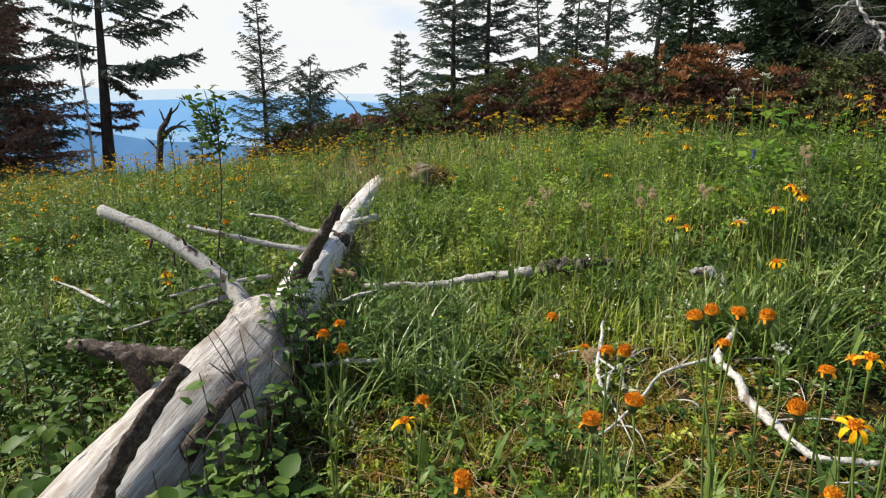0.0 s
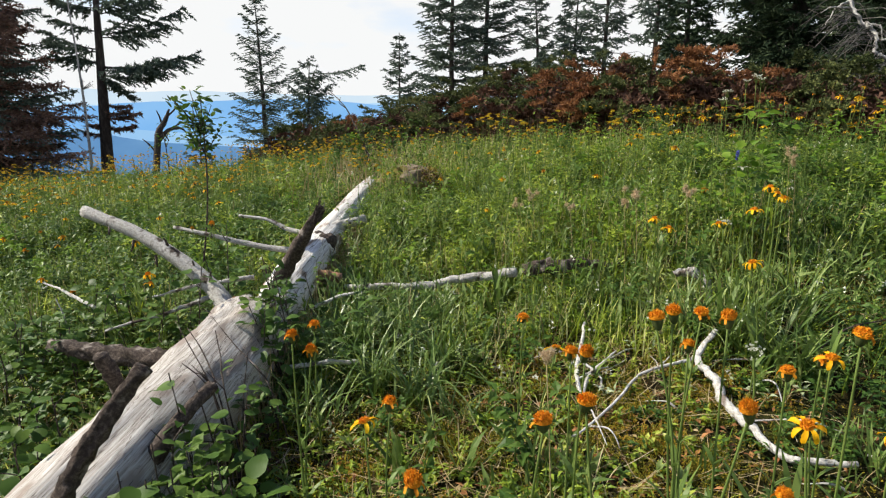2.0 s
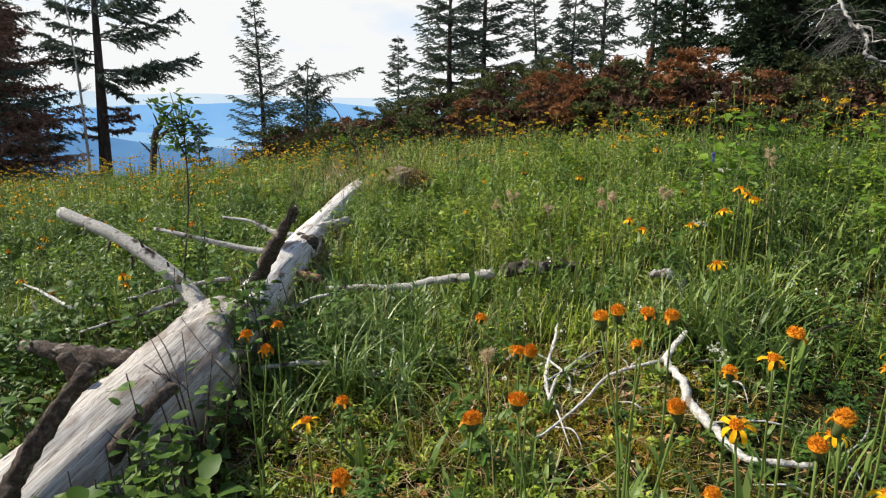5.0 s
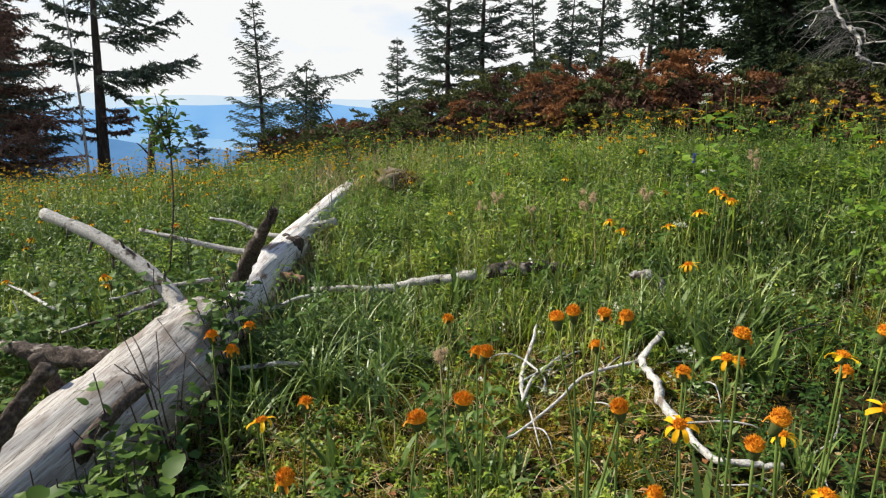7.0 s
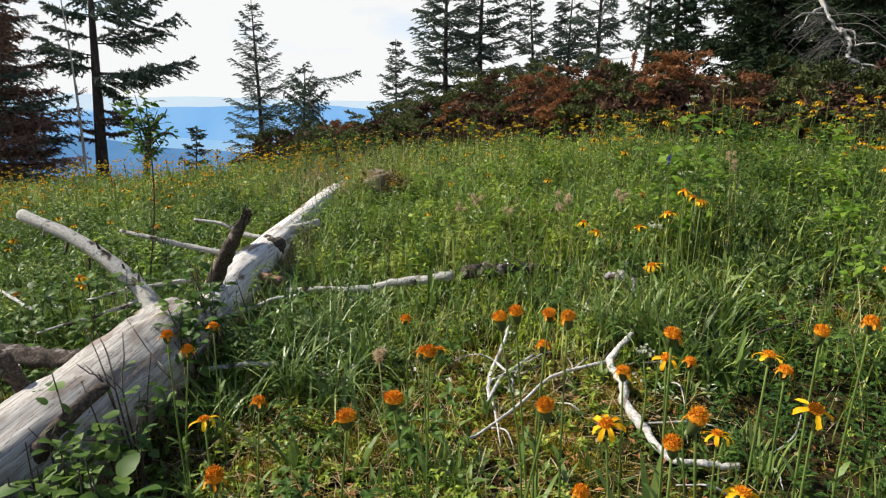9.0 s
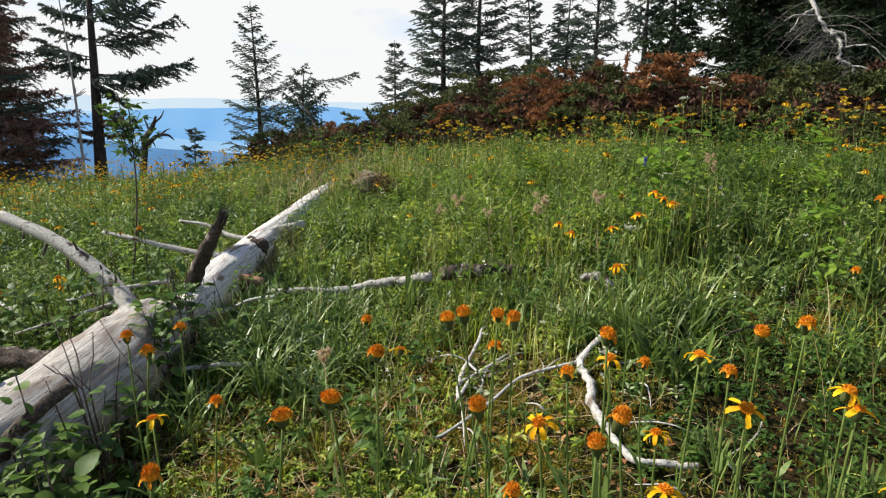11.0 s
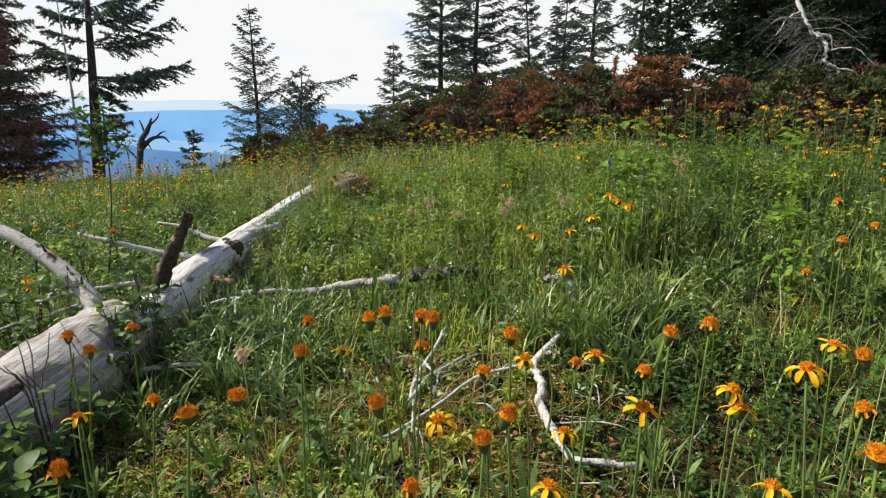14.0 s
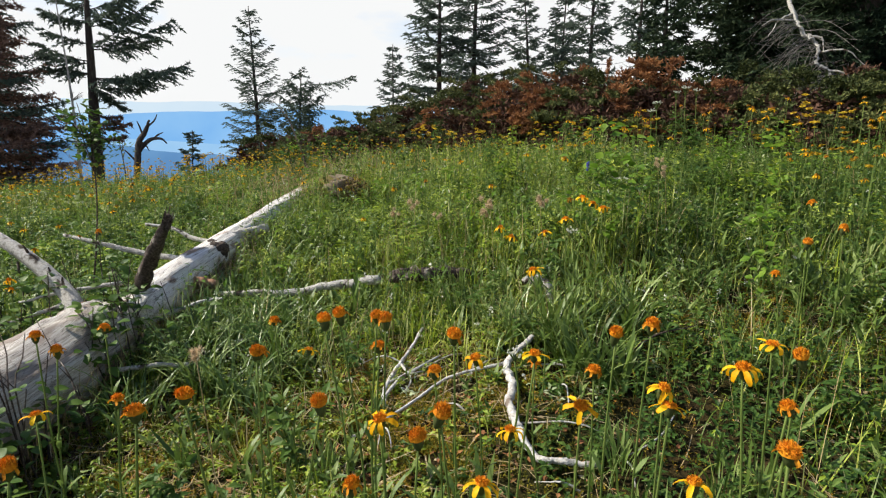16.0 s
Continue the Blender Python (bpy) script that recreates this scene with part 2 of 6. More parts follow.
def ground_material():
    m, n, l, out = node_material("meadow_soil")
    co = n.new("ShaderNodeTexCoord")
    a = n.new("ShaderNodeTexNoise")
    a.inputs["Scale"].default_value, a.inputs["Detail"].default_value = 2.2, 8
    c = n.new("ShaderNodeTexNoise")
    c.inputs["Scale"].default_value, c.inputs["Detail"].default_value = 70, 8
    for t in (a, c):
        l.new(co.outputs["Object"], t.inputs["Vector"])
    r1 = ramp_of(n, [(0.3, (0.028, 0.036, 0.009)), (0.5, (0.038, 0.036, 0.011)), (0.68, (0.042, 0.030, 0.014))])
    r2 = ramp_of(n, [(0.3, (0.25, 0.22, 0.18)), (0.5, (0.7, 0.65, 0.55)), (0.72, (1.3, 1.1, 0.85))])
    l.new(a.outputs["Fac"], r1.inputs[0])
    l.new(c.outputs["Fac"], r2.inputs[0])
    mx = n.new("ShaderNodeMixRGB")
    mx.blend_type, mx.inputs[0].default_value = "MULTIPLY", 0.9
    l.new(r1.outputs[0], mx.inputs[1])
    l.new(r2.outputs[0], mx.inputs[2])
    b = n.new("ShaderNodeBsdfPrincipled")
    b.inputs["Roughness"].default_value, b.inputs["Specular IOR Level"].default_value = 0.95, 0.1
    l.new(mx.outputs[0], b.inputs["Base Color"])
    bp = n.new("ShaderNodeBump")
    bp.inputs["Strength"].default_value, bp.inputs["Distance"].default_value = 1.0, 0.02
    l.new(c.outputs["Fac"], bp.inputs["Height"])
    l.new(bp.outputs[0], b.inputs["Normal"])
    l.new(b.outputs[0], out.inputs[0])
    return m


def haze_material(name, low, high, glow):
    """Far blue hills; the haze of kilometres of air is painted in as glow."""
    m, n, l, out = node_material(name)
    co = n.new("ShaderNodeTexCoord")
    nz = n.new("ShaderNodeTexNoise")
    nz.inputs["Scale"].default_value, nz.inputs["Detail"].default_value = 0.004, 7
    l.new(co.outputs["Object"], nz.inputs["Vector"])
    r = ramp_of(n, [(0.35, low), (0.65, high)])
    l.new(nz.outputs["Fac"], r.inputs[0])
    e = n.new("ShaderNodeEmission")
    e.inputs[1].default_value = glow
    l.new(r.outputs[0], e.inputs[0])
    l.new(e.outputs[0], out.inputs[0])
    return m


SOIL = ground_material()

# ---- mesh helpers ----
rng = np.random.default_rng(7)


def mesh_of(name, verts, tris, mat, smooth=False):
    verts, tris = np.asarray(verts, np.float32), np.asarray(tris, np.int32)
    me = bpy.data.meshes.new(name)
    me.vertices.add(len(verts))
    me.vertices.foreach_set("co", verts.ravel())
    me.loops.add(tris.size)
    me.loops.foreach_set("vertex_index", tris.ravel())
    me.polygons.add(len(tris))
    me.polygons.foreach_set("loop_start", np.arange(0, tris.size, 3, dtype=np.int32))
    me.polygons.foreach_set("use_smooth", np.full(len(tris), smooth))
    me.update(calc_edges=True)
    me.validate()
    me.materials.append(mat)
    return me


class Soup:
    """Gathers pieces of mesh into one."""

    def __init__(self):
        self.v, self.t, self.n = [], [], 0

    def add(self, verts, tris):
        verts = np.asarray(verts, float).reshape(-1, 3)
        self.v.append(verts)
        self.t.append(np.asarray(tris).reshape(-1, 3) + self.n)
        self.n += len(verts)
        return self

    def mesh(self, name, mat, smooth=False):
        return mesh_of(name, np.concatenate(self.v), np.concatenate(self.t), mat, smooth)


def part(name, me, parent, label="", m=None):
    ob = new(name, me)
    ob.parent = parent
    if m is not None:
        ob.matrix_basis = m
    return tagged(ob, label)


def thing(name, at, label, category, group="", kind=""):
    ob = new(name)
    ob.empty_display_size = 0.05
    ob.location = at
    return tagged(ob, label, category, group, kind)


def unit(v):
    v = np.asarray(v, float)
    return v / np.maximum(np.linalg.norm(v, axis=-1, keepdims=True), 1e-9)


def bend(points, steps):
    """A smooth line through the given points."""
    p = np.asarray(points, float)
    if len(p) == 2:
        return p[0] + (p[1] - p[0]) * np.linspace(0, 1, steps)[:, None]
    q = np.vstack([2 * p[0] - p[1], p, 2 * p[-1] - p[-2]])
    out = []
    for u in np.linspace(0, len(p) - 1 - 1e-6, steps):
        i, f = int(u), u - int(u)
        a, b, c, d = q[i:i + 4]
        out.append(0.5 * (2 * b + (c - a) * f + (2 * a - 5 * b + 4 * c - d) * f * f + (3 * b - a - 3 * c + d) * f ** 3))
    return np.array(out)


def tube(line, radii, sides=8, rough=0.0, seed=0, flutes=0.0, open_end=False):
    """A round limb along a line, uneven all round, with broken ends."""
    line = np.asarray(line, float)
    k = len(line)
    radii = np.interp(np.linspace(0, 1, k), np.linspace(0, 1, len(np.atleast_1d(radii))), np.atleast_1d(radii))
    tan = unit(np.gradient(line, axis=0))
    ref = np.array([0, 0, 1.0]) if abs(tan[0, 2]) < 0.9 else np.array([1.0, 0, 0])
    verts = []
    for i in range(k):
        side = unit(np.cross(tan[i], ref))
        upv = np.cross(side, tan[i])
        for j in range(sides):
            a = 2 * math.pi * j / sides
            w = 0.0
            if rough:
                w = noise.noise(Vector((math.cos(a) * 1.3 + seed * 7.3, math.sin(a) * 1.3, i * 0.45 + seed))) * rough
                w += noise.noise(Vector((math.cos(a) * 4 + seed, math.sin(a) * 4, i * 0.12))) * flutes
            verts.append(line[i] + radii[i] * (1 + w) * (math.cos(a) * side + math.sin(a) * upv))
    tris = []
    for i in range(k - 1):
        for j in range(sides):
            a, b = i * sides + j, i * sides + (j + 1) % sides
            tris += [(a, b, a + sides), (b, b + sides, a + sides)]
    for end, i in ((0, 0), (1, k - 1)):
        verts.append(line[i] + tan[i] * radii[i] * (0.25 if end else -0.25))
        c = len(verts) - 1
        for j in range(sides):
            a, b = i * sides + j, i * sides + (j + 1) % sides
            tris.append((a, c, b) if end == 0 else (a, b, c))
    return np.array(verts), np.array(tris)


def blades(p, az, length, width, lean, curl, k=4, turn=0.7):
    """Grass blades: p roots, az heading, lean and curl in radians from upright."""
    p = np.asarray(p, float)
    n = len(p)
    s = np.arange(k) / k
    th = lean[:, None] + curl[:, None] * s[None]
    seg = (length / k)[:, None]
    h, v = np.cumsum(np.sin(th) * seg, 1), np.cumsum(np.cos(th) * seg, 1)
    h, v = np.hstack([np.zeros((n, 1)), h]), np.hstack([np.zeros((n, 1)), v])
    pos = np.stack([p[:, :1] + np.cos(az)[:, None] * h, p[:, 1:2] + np.sin(az)[:, None] * h, p[:, 2:3] + v], 2)
    sa = az + math.pi / 2 + (rng.random(n) - 0.5) * 2 * turn
    side = np.stack([np.cos(sa), np.sin(sa), np.zeros(n)], 1)[:, None] * width[:, None, None] * 0.5
    prof = (np.array([0.75, 1.0, 0.95, 0.8, 0.6, 0.4])[:k] if k > 2 else np.array([0.9, 0.8])[:k])[None, :, None]
    left, right = pos[:, :k] - side * prof, pos[:, :k] + side * prof
    verts = np.concatenate([left, right, pos[:, k:]], 1)
    m = 2 * k + 1
    tri = []
    for i in range(k - 1):
        tri += [(i, k + i, i + 1), (k + i, k + i + 1, i + 1)]
    tri.append((k - 1, 2 * k - 1, 2 * k))
    tri = np.array(tri)[None] + (np.arange(n) * m)[:, None, None]
    return verts.reshape(-1, 3), tri.reshape(-1, 3)


def leaves(p, d, length, width, fold=0.15, droop=0.15, upv=(0, 0, 1), simple=False):
    """Small folded ovate leaves: p bases, d directions."""
    p, d = np.asarray(p, float), unit(d)
    n = len(p)
    upv = np.broadcast_to(np.asarray(upv, float), (n, 3)) + rng.normal(0, 0.25, (n, 3))
    s = unit(np.cross(d, upv))
    nn = np.cross(s, d)
    L, W = length[:, None], width[:, None]
    lift = nn * W * fold
    if simple:
        verts = np.stack([p, p + d * L * 0.45 - s * W * 0.5 + lift, p + d * L, p + d * L * 0.45 + s * W * 0.5 + lift], 1)
        tri = np.array([(0, 3, 2), (0, 2, 1)])[None] + (np.arange(n) * 4)[:, None, None]
        return verts.reshape(-1, 3), tri.reshape(-1, 3)
    verts = np.stack([p, p + d * L * 0.42 - s * W * 0.5 + lift, p + d * L * 0.5, p + d * L * 0.42 + s * W * 0.5 + lift, p + d * L - nn * L * droop], 1)
    tri = np.array([(0, 3, 2), (0, 2, 1), (2, 3, 4), (2, 4, 1)])[None] + (np.arange(n) * 5)[:, None, None]
    return verts.reshape(-1, 3), tri.reshape(-1, 3)


def shards(p, d, length, width):
    """Needle sprays: single thin triangles."""
    p, d = np.asarray(p, float), unit(d)
    n = len(p)
    s = unit(np.cross(d, rng.normal(0, 1, (n, 3))))
    w = np.broadcast_to(width, (n,))[:, None] * 0.5
    L = np.broadcast_to(length, (n,))[:, None]
    verts = np.stack([p - s * w, p + s * w, p + d * L], 1)
    return verts.reshape(-1, 3), np.arange(3 * n).reshape(-1, 3)


# ---- ground: one sheet, rising to the side of the shrubs, falling away to the valley beyond the crest ----


def soft_min(a, b, s):
    return b - s * np.logaddexp(0, (b - a) / s)


def ground_height(x, y):
    x, y = np.asarray(x, float), np.asarray(y, float)
    right = 1 / (1 + np.exp(-np.clip((x - 1.0) / 1.2, -40, 40)))
    crest = 7.0 - 1.1 * right
    yy = soft_min(y, crest, 0.8)
    xx = -soft_min(-soft_min(x, 1.7, 0.5), 9.0, 1.0)
    z = -0.43 + 0.12 * np.maximum(yy, -6) + 0.10 * xx
    over = np.maximum(y - crest, 0)
    z = z - (0.16 * (1 - right) + 0.02) * over * np.clip(over / 6, 0, 1)
    far = np.maximum(np.hypot(x, y) - 60, 0)
    z = z - 330 * (1 - np.exp(-far / 900))
    near = np.exp(-(np.hypot(x, y - 3) / 14) ** 2)
    z = z + near * (0.035 * np.sin(1.7 * x + 0.6 * y) * np.sin(1.3 * y - 0.5 * x + 1) + 0.015 * np.sin(5.1 * x + 2.2 * y) * np.sin(4.3 * y))
    return z


def stretch(lo, hi, step, reach):
    inner = list(np.arange(lo, hi, step))
    a, g = [], step
    while sum(a) < reach:
        g *= 1.28
        a.append(g)
    return np.array(list(lo - np.cumsum(a)[::-1]) + inner + list(hi + np.cumsum(a)))


gx, gy = stretch(-6, 8, 0.09, 4200), stretch(-1, 11, 0.09, 4200)
GX, GY = np.meshgrid(gx, gy)
gv = np.stack([GX, GY, ground_height(GX, GY)], 2).reshape(-1, 3)
nx, ny = len(gx), len(gy)
gi = (np.arange(ny - 1)[:, None] * nx + np.arange(nx - 1)[None]).ravel()
gt = np.concatenate([np.stack([gi, gi + 1, gi + nx], 1), np.stack([gi + 1, gi + nx + 1, gi + nx], 1)])
ground = new("ground", mesh_of("ground", gv, gt, SOIL, True))
tagged(ground, "mossy brown meadow soil on a mountain slope", "ground", kind="structure")


def hill(name, label, far, spread, crest, base, low, high, glow, seed):
    """A far range: a long ridge with an uneven skyline and a sloping face."""
    n = 160
    xs = np.linspace(-spread, spread, n)
    top = []
    for x in xs:
        h = 0
        for o in range(6):
            h += noise.noise(Vector((x / far * 2.2 * 2 ** o + seed, seed * 1.7, o))) / 1.9 ** o
        top.append(crest(x / far) * far + h * far * 0.013)
    top = np.array(top)
    rows = [(0.0, 1.0), (-0.02, 0.8), (-0.05, 0.45), (-0.12, 0.0)]
    v = []
    for dy, f in rows:
        wob = np.array([noise.noise(Vector((x / far * 9 + seed, f * 4, 2))) for x in xs]) * far * 0.012
        v.append(np.stack([xs, far * (1 + dy) + wob, base + (top - base) * f], 1))
    v = np.concatenate(v)
    t = []
    for r in range(len(rows) - 1):
        for i in range(n - 1):
            a = r * n + i
            t += [(a, a + n, a + 1), (a + 1, a + n, a + n + 1)]
    ob = new(name, mesh_of(name, v, np.array(t), haze_material(name, low, high, glow), True))
    return tagged(ob, label, "hills", kind="structure")


# Paler and bluer with distance: air haze painted into each range's own glow.
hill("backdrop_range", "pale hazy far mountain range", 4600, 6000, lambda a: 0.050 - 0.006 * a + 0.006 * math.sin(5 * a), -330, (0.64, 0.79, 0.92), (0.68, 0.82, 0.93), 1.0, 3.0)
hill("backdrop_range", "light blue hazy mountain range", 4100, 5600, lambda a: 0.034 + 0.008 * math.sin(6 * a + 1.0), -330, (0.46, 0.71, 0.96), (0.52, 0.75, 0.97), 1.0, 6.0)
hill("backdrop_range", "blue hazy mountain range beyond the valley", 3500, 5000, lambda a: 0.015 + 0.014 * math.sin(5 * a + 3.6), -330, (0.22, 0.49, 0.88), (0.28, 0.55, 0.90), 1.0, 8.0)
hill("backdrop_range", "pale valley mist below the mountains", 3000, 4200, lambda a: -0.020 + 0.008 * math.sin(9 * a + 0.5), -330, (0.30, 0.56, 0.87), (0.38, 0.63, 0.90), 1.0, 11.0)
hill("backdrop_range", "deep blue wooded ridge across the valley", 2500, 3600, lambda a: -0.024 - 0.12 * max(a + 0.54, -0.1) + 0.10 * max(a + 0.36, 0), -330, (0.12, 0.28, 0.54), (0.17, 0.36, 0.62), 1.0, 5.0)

# ---- fallen log ----
LOG_LINE = bend([(-0.86, 0.55, -0.20), (-0.83, 1.4, -0.09), (-0.79, 2.17, 0.0), (-0.74, 3.2, 0.10), (-0.66, 5.0, 0.235), (-0.63, 5.5, 0.26)], 90)


def log_x(y):
    return np.interp(y, LOG_LINE[:, 1], LOG_LINE[:, 0])


fallen_log = thing("fallen_log", (-0.8, 2.2, -0.1), "bleached bare fallen tree trunk lying in the meadow", "log")
LOG_AT = np.array(fallen_log.location)


def log_part(name, line, radii, mat, label="", sides=10, rough=0.22, seed=0, steps=14, flutes=0.15):
    s = Soup().add(*tube(bend(line, steps * 2) - LOG_AT, radii, sides + 4, rough * 1.15, seed, flutes * 2))
    return part(name, s.mesh(name, mat, True), fallen_log, label)


# the trunk has snapped: a thick butt piece and, past the break, a thinner top piece set over to the shaded side
BUTT = bend([(-0.842, 0.55, -0.222), (-0.800, 1.4, -0.130), (-0.778, 1.75, -0.097), (-0.755, 2.05, -0.067), (-0.750, 2.27, -0.04)], 60)
BUTT_R = [0.182, 0.180, 0.177, 0.174, 0.171, 0.170, 0.170, 0.169, 0.166, 0.150]
TOP = bend([(-0.70, 2.38, -0.03), (-0.705, 2.6, 0.0), (-0.705, 3.0, 0.045), (-0.692, 3.5, 0.09), (-0.65, 5.0, 0.22), (-0.63, 5.5, 0.26)], 70)
TOP_R = [0.075, 0.098, 0.112, 0.113, 0.110, 0.105, 0.099, 0.094, 0.088, 0.080, 0.070, 0.058]
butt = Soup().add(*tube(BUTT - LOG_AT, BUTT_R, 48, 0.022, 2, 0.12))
part("trunk", butt.mesh("trunk", BLEACHED_SHADED, True), fallen_log, "thick grey-white butt with a snapped end")
crown_end = Soup().add(*tube(TOP - LOG_AT, TOP_R, 48, 0.03, 3, 0.11))
part("trunk", crown_end.mesh("trunk", BLEACHED_LIT, True), fallen_log, "bare grey-white upper trunk, snapped at its lower end")
splinter_rng = np.random.default_rng(8)
for k in range(26):
    end, rr, sgn = (BUTT[-1], 0.15, 1) if k < 15 else (TOP[0], 0.075, -1)
    a, q = splinter_rng.random() * 6.283, 0.35 + 0.62 * splinter_rng.random()
    o = end + np.array([rr * q * math.cos(a), -0.03 * sgn, rr * q * math.sin(a)])
    e = o + np.array([splinter_rng.normal(0, 0.012), sgn * (0.05 + 0.09 * splinter_rng.random()), splinter_rng.normal(0, 0.015)])
    part("splinter", Soup().add(*tube(np.array([o, (o + e) / 2, e]) - LOG_AT, [0.014, 0.010, 0.002], 5, 0.35, k)).mesh("splinter", SCRAP if k % 3 else REDWOOD), fallen_log)


def bark_patch(y0, y1, a0, a1, seed, lift=0.007, density=0.05):
    """A ragged scrap of bark still clinging to the trunk, between two angles round it."""
    ny, na = int((y1 - y0) / 0.02), 16
    line, radii = (BUTT, BUTT_R) if y1 < 2.3 else (TOP, TOP_R)
    rad = np.interp(np.linspace(0, 1, len(line)), np.linspace(0, 1, len(radii)), radii)
    v, keep = [], {}
    for i in range(ny):
        y = y0 + (y1 - y0) * i / (ny - 1)
        cx, cz, rr = (np.interp(y, line[:, 1], q) for q in (line[:, 0], line[:, 2], rad))
        for j in range(na):
            a = radians(a0 + (a1 - a0) * j / (na - 1))
            w = noise.noise(Vector((y * 9 + seed, a * 3, seed)))
            edge = min(i, ny - 1 - i) / (0.25 * ny) * min(j, na - 1 - j) / (0.25 * na)
            keep[i, j] = min(edge, 1) * 0.6 + w * 0.9 > density + 0.15
            r2 = rr * 1.07 + lift + 0.006 * noise.noise(Vector((y * 40, a * 9, seed)))
            v.append((cx + r2 * math.sin(a) - LOG_AT[0], y - LOG_AT[1], cz + r2 * math.cos(a) - LOG_AT[2]))
    t = []
    for i in range(ny - 1):
        for j in range(na - 1):
            if keep[i, j] and keep[i + 1, j] and keep[i, j + 1]:
                q = i * na + j
                t += [(q, q + 1, q + na), (q + 1, q + na + 1, q + na)]
    if t:
        part("bark_scrap", mesh_of("bark_scrap", np.array(v), np.array(t), SCRAP, True), fallen_log, "brown clinging bark scrap")


bark_patch(1.15, 2.05, 115, 165, 1)
bark_patch(1.9, 2.27, 80, 160, 2, lift=0.003, density=0.2)
bark_patch(2.75, 3.4, 85, 170, 3, density=0.1)
log_part("branch_stub", [(-0.82, 2.22, 0.02), (-0.95, 2.33, 0.13), (-1.25, 2.45, 0.30), (-1.6, 2.57, 0.41)], [0.042, 0.034, 0.030, 0.027], SNAGWOOD, "long grey upswept branch stub", 12, 0.07, 1, 20, 0.08)
log_part("branch_stub", [(-0.70, 2.50, 0.10), (-0.62, 2.44, 0.22), (-0.54, 2.40, 0.34), (-0.46, 2.36, 0.465)], [0.034, 0.031, 0.027, 0.011], BARKED, "dark splintered upright stub", 10, 0.25, 3)
log_part("branch_stub", [(-0.86, 1.05, -0.10), (-0.72, 0.96, 0.04), (-0.66, 0.99, 0.16), (-0.555, 1.05, 0.315)], [0.032, 0.019, 0.0195, 0.0175], BARKED, "dark barked branch stub", 14, 0.34, 5, 22)
log_part("branch_stub", [(-0.96, 1.62, -0.02), (-0.955, 1.58, 0.06), (-0.965, 1.55, 0.13)], [0.025, 0.022, 0.019], BARKED, "short broken stub", 10, 0.3, 6, 8)
log_part("branch_stub", [(-0.85, 1.9, -0.05), (-1.15, 1.98, -0.055), (-1.48, 2.06, -0.045)], [0.042, 0.036, 0.030], BARKED, "thick dark barked stub", 14, 0.40, 7, 20)
log_part("branch_stub", [(-0.70, 1.28, -0.06), (-0.655, 1.31, 0.012), (-0.62, 1.38, 0.055), (-0.588, 1.45, 0.082)], [0.026, 0.020, 0.018, 0.017], BARKED, "dark snapped stub", 10, 0.15, 8)
log_part("branch_stub", [(-0.74, 3.02, 0.12), (-1.0, 3.06, 0.15), (-1.25, 3.05, 0.21), (-1.44, 3.08, 0.245)], [0.018, 0.015, 0.012, 0.009], SNAGWOOD, "", 8, 0.2, 9)
log_part("branch_stub", [(-0.74, 3.5, 0.12), (-0.95, 3.62, 0.13), (-1.1, 3.66, 0.19), (-1.3, 3.7, 0.21)], [0.018, 0.015, 0.012, 0.009], SNAGWOOD, "", 8, 0.2, 10)
log_part("branch_stub", [(-0.70, 3.55, 0.13), (-0.58, 3.62, 0.17), (-0.47, 3.7, 0.19)], [0.04, 0.034, 0.028], SNAGWOOD, "", 9, 0.2, 11)
log_part("root_knot", [(-0.72, 3.34, 0.10), (-0.64, 3.28, 0.12), (-0.60, 3.26, 0.13)], [0.055, 0.06, 0.035], BARKED, "dark rotten knot", 12, 0.4, 12, 8)
log_part("branch_stub", [(-0.70, 2.88, 0.0), (-0.58, 2.85, 0.03), (-0.48, 2.84, 0.02)], [0.045, 0.034, 0.026], REDWOOD, "reddish peeled stub", 10, 0.3, 13)
log_part("branch_stub", [(-1.02, 0.95, -0.22), (-0.95, 0.9, -0.16), (-0.84, 0.85, -0.14)], [0.03, 0.034, 0.04], BARKED, "", 9, 0.25, 14)


for k in range(7):
    a = k * 0.9
    o = np.array([-0.478 + 0.016 * math.cos(a), 2.366 + 0.016 * math.sin(a), 0.43])
    part("splinter", Soup().add(*tube(np.array([o - (0.01, 0, 0.03), o, o + np.array([0.022 + 0.004 * math.cos(a), -0.008, 0.03 + 0.022 * (k % 3)])]) - LOG_AT, [0.007, 0.006, 0.001], 5, 0.3, k)).mesh("splinter", BARKED), fallen_log)
for px, py, pz, dx, dz in ((-1.02, 2.36, 0.18, 0.0, 0.05), (-1.15, 2.41, 0.275, -0.01, 0.045), (-1.32, 2.45, 0.30, -0.01, -0.05), (-1.45, 2.5, 0.36, 0.0, -0.045), (-1.22, 2.43, 0.235, 0.01, -0.05), (-0.93, 2.3, 0.15, 0.01, 0.05)):
    part("nub", Soup().add(*tube(np.array([(px, py, pz), (px + dx * 0.5, py - 0.01, pz + dz * 0.7), (px + dx, py - 0.015, pz + dz)]) - LOG_AT, [0.007, 0.005, 0.003], 6, 0.3, 2)).mesh("nub", BARKED, True), fallen_log)


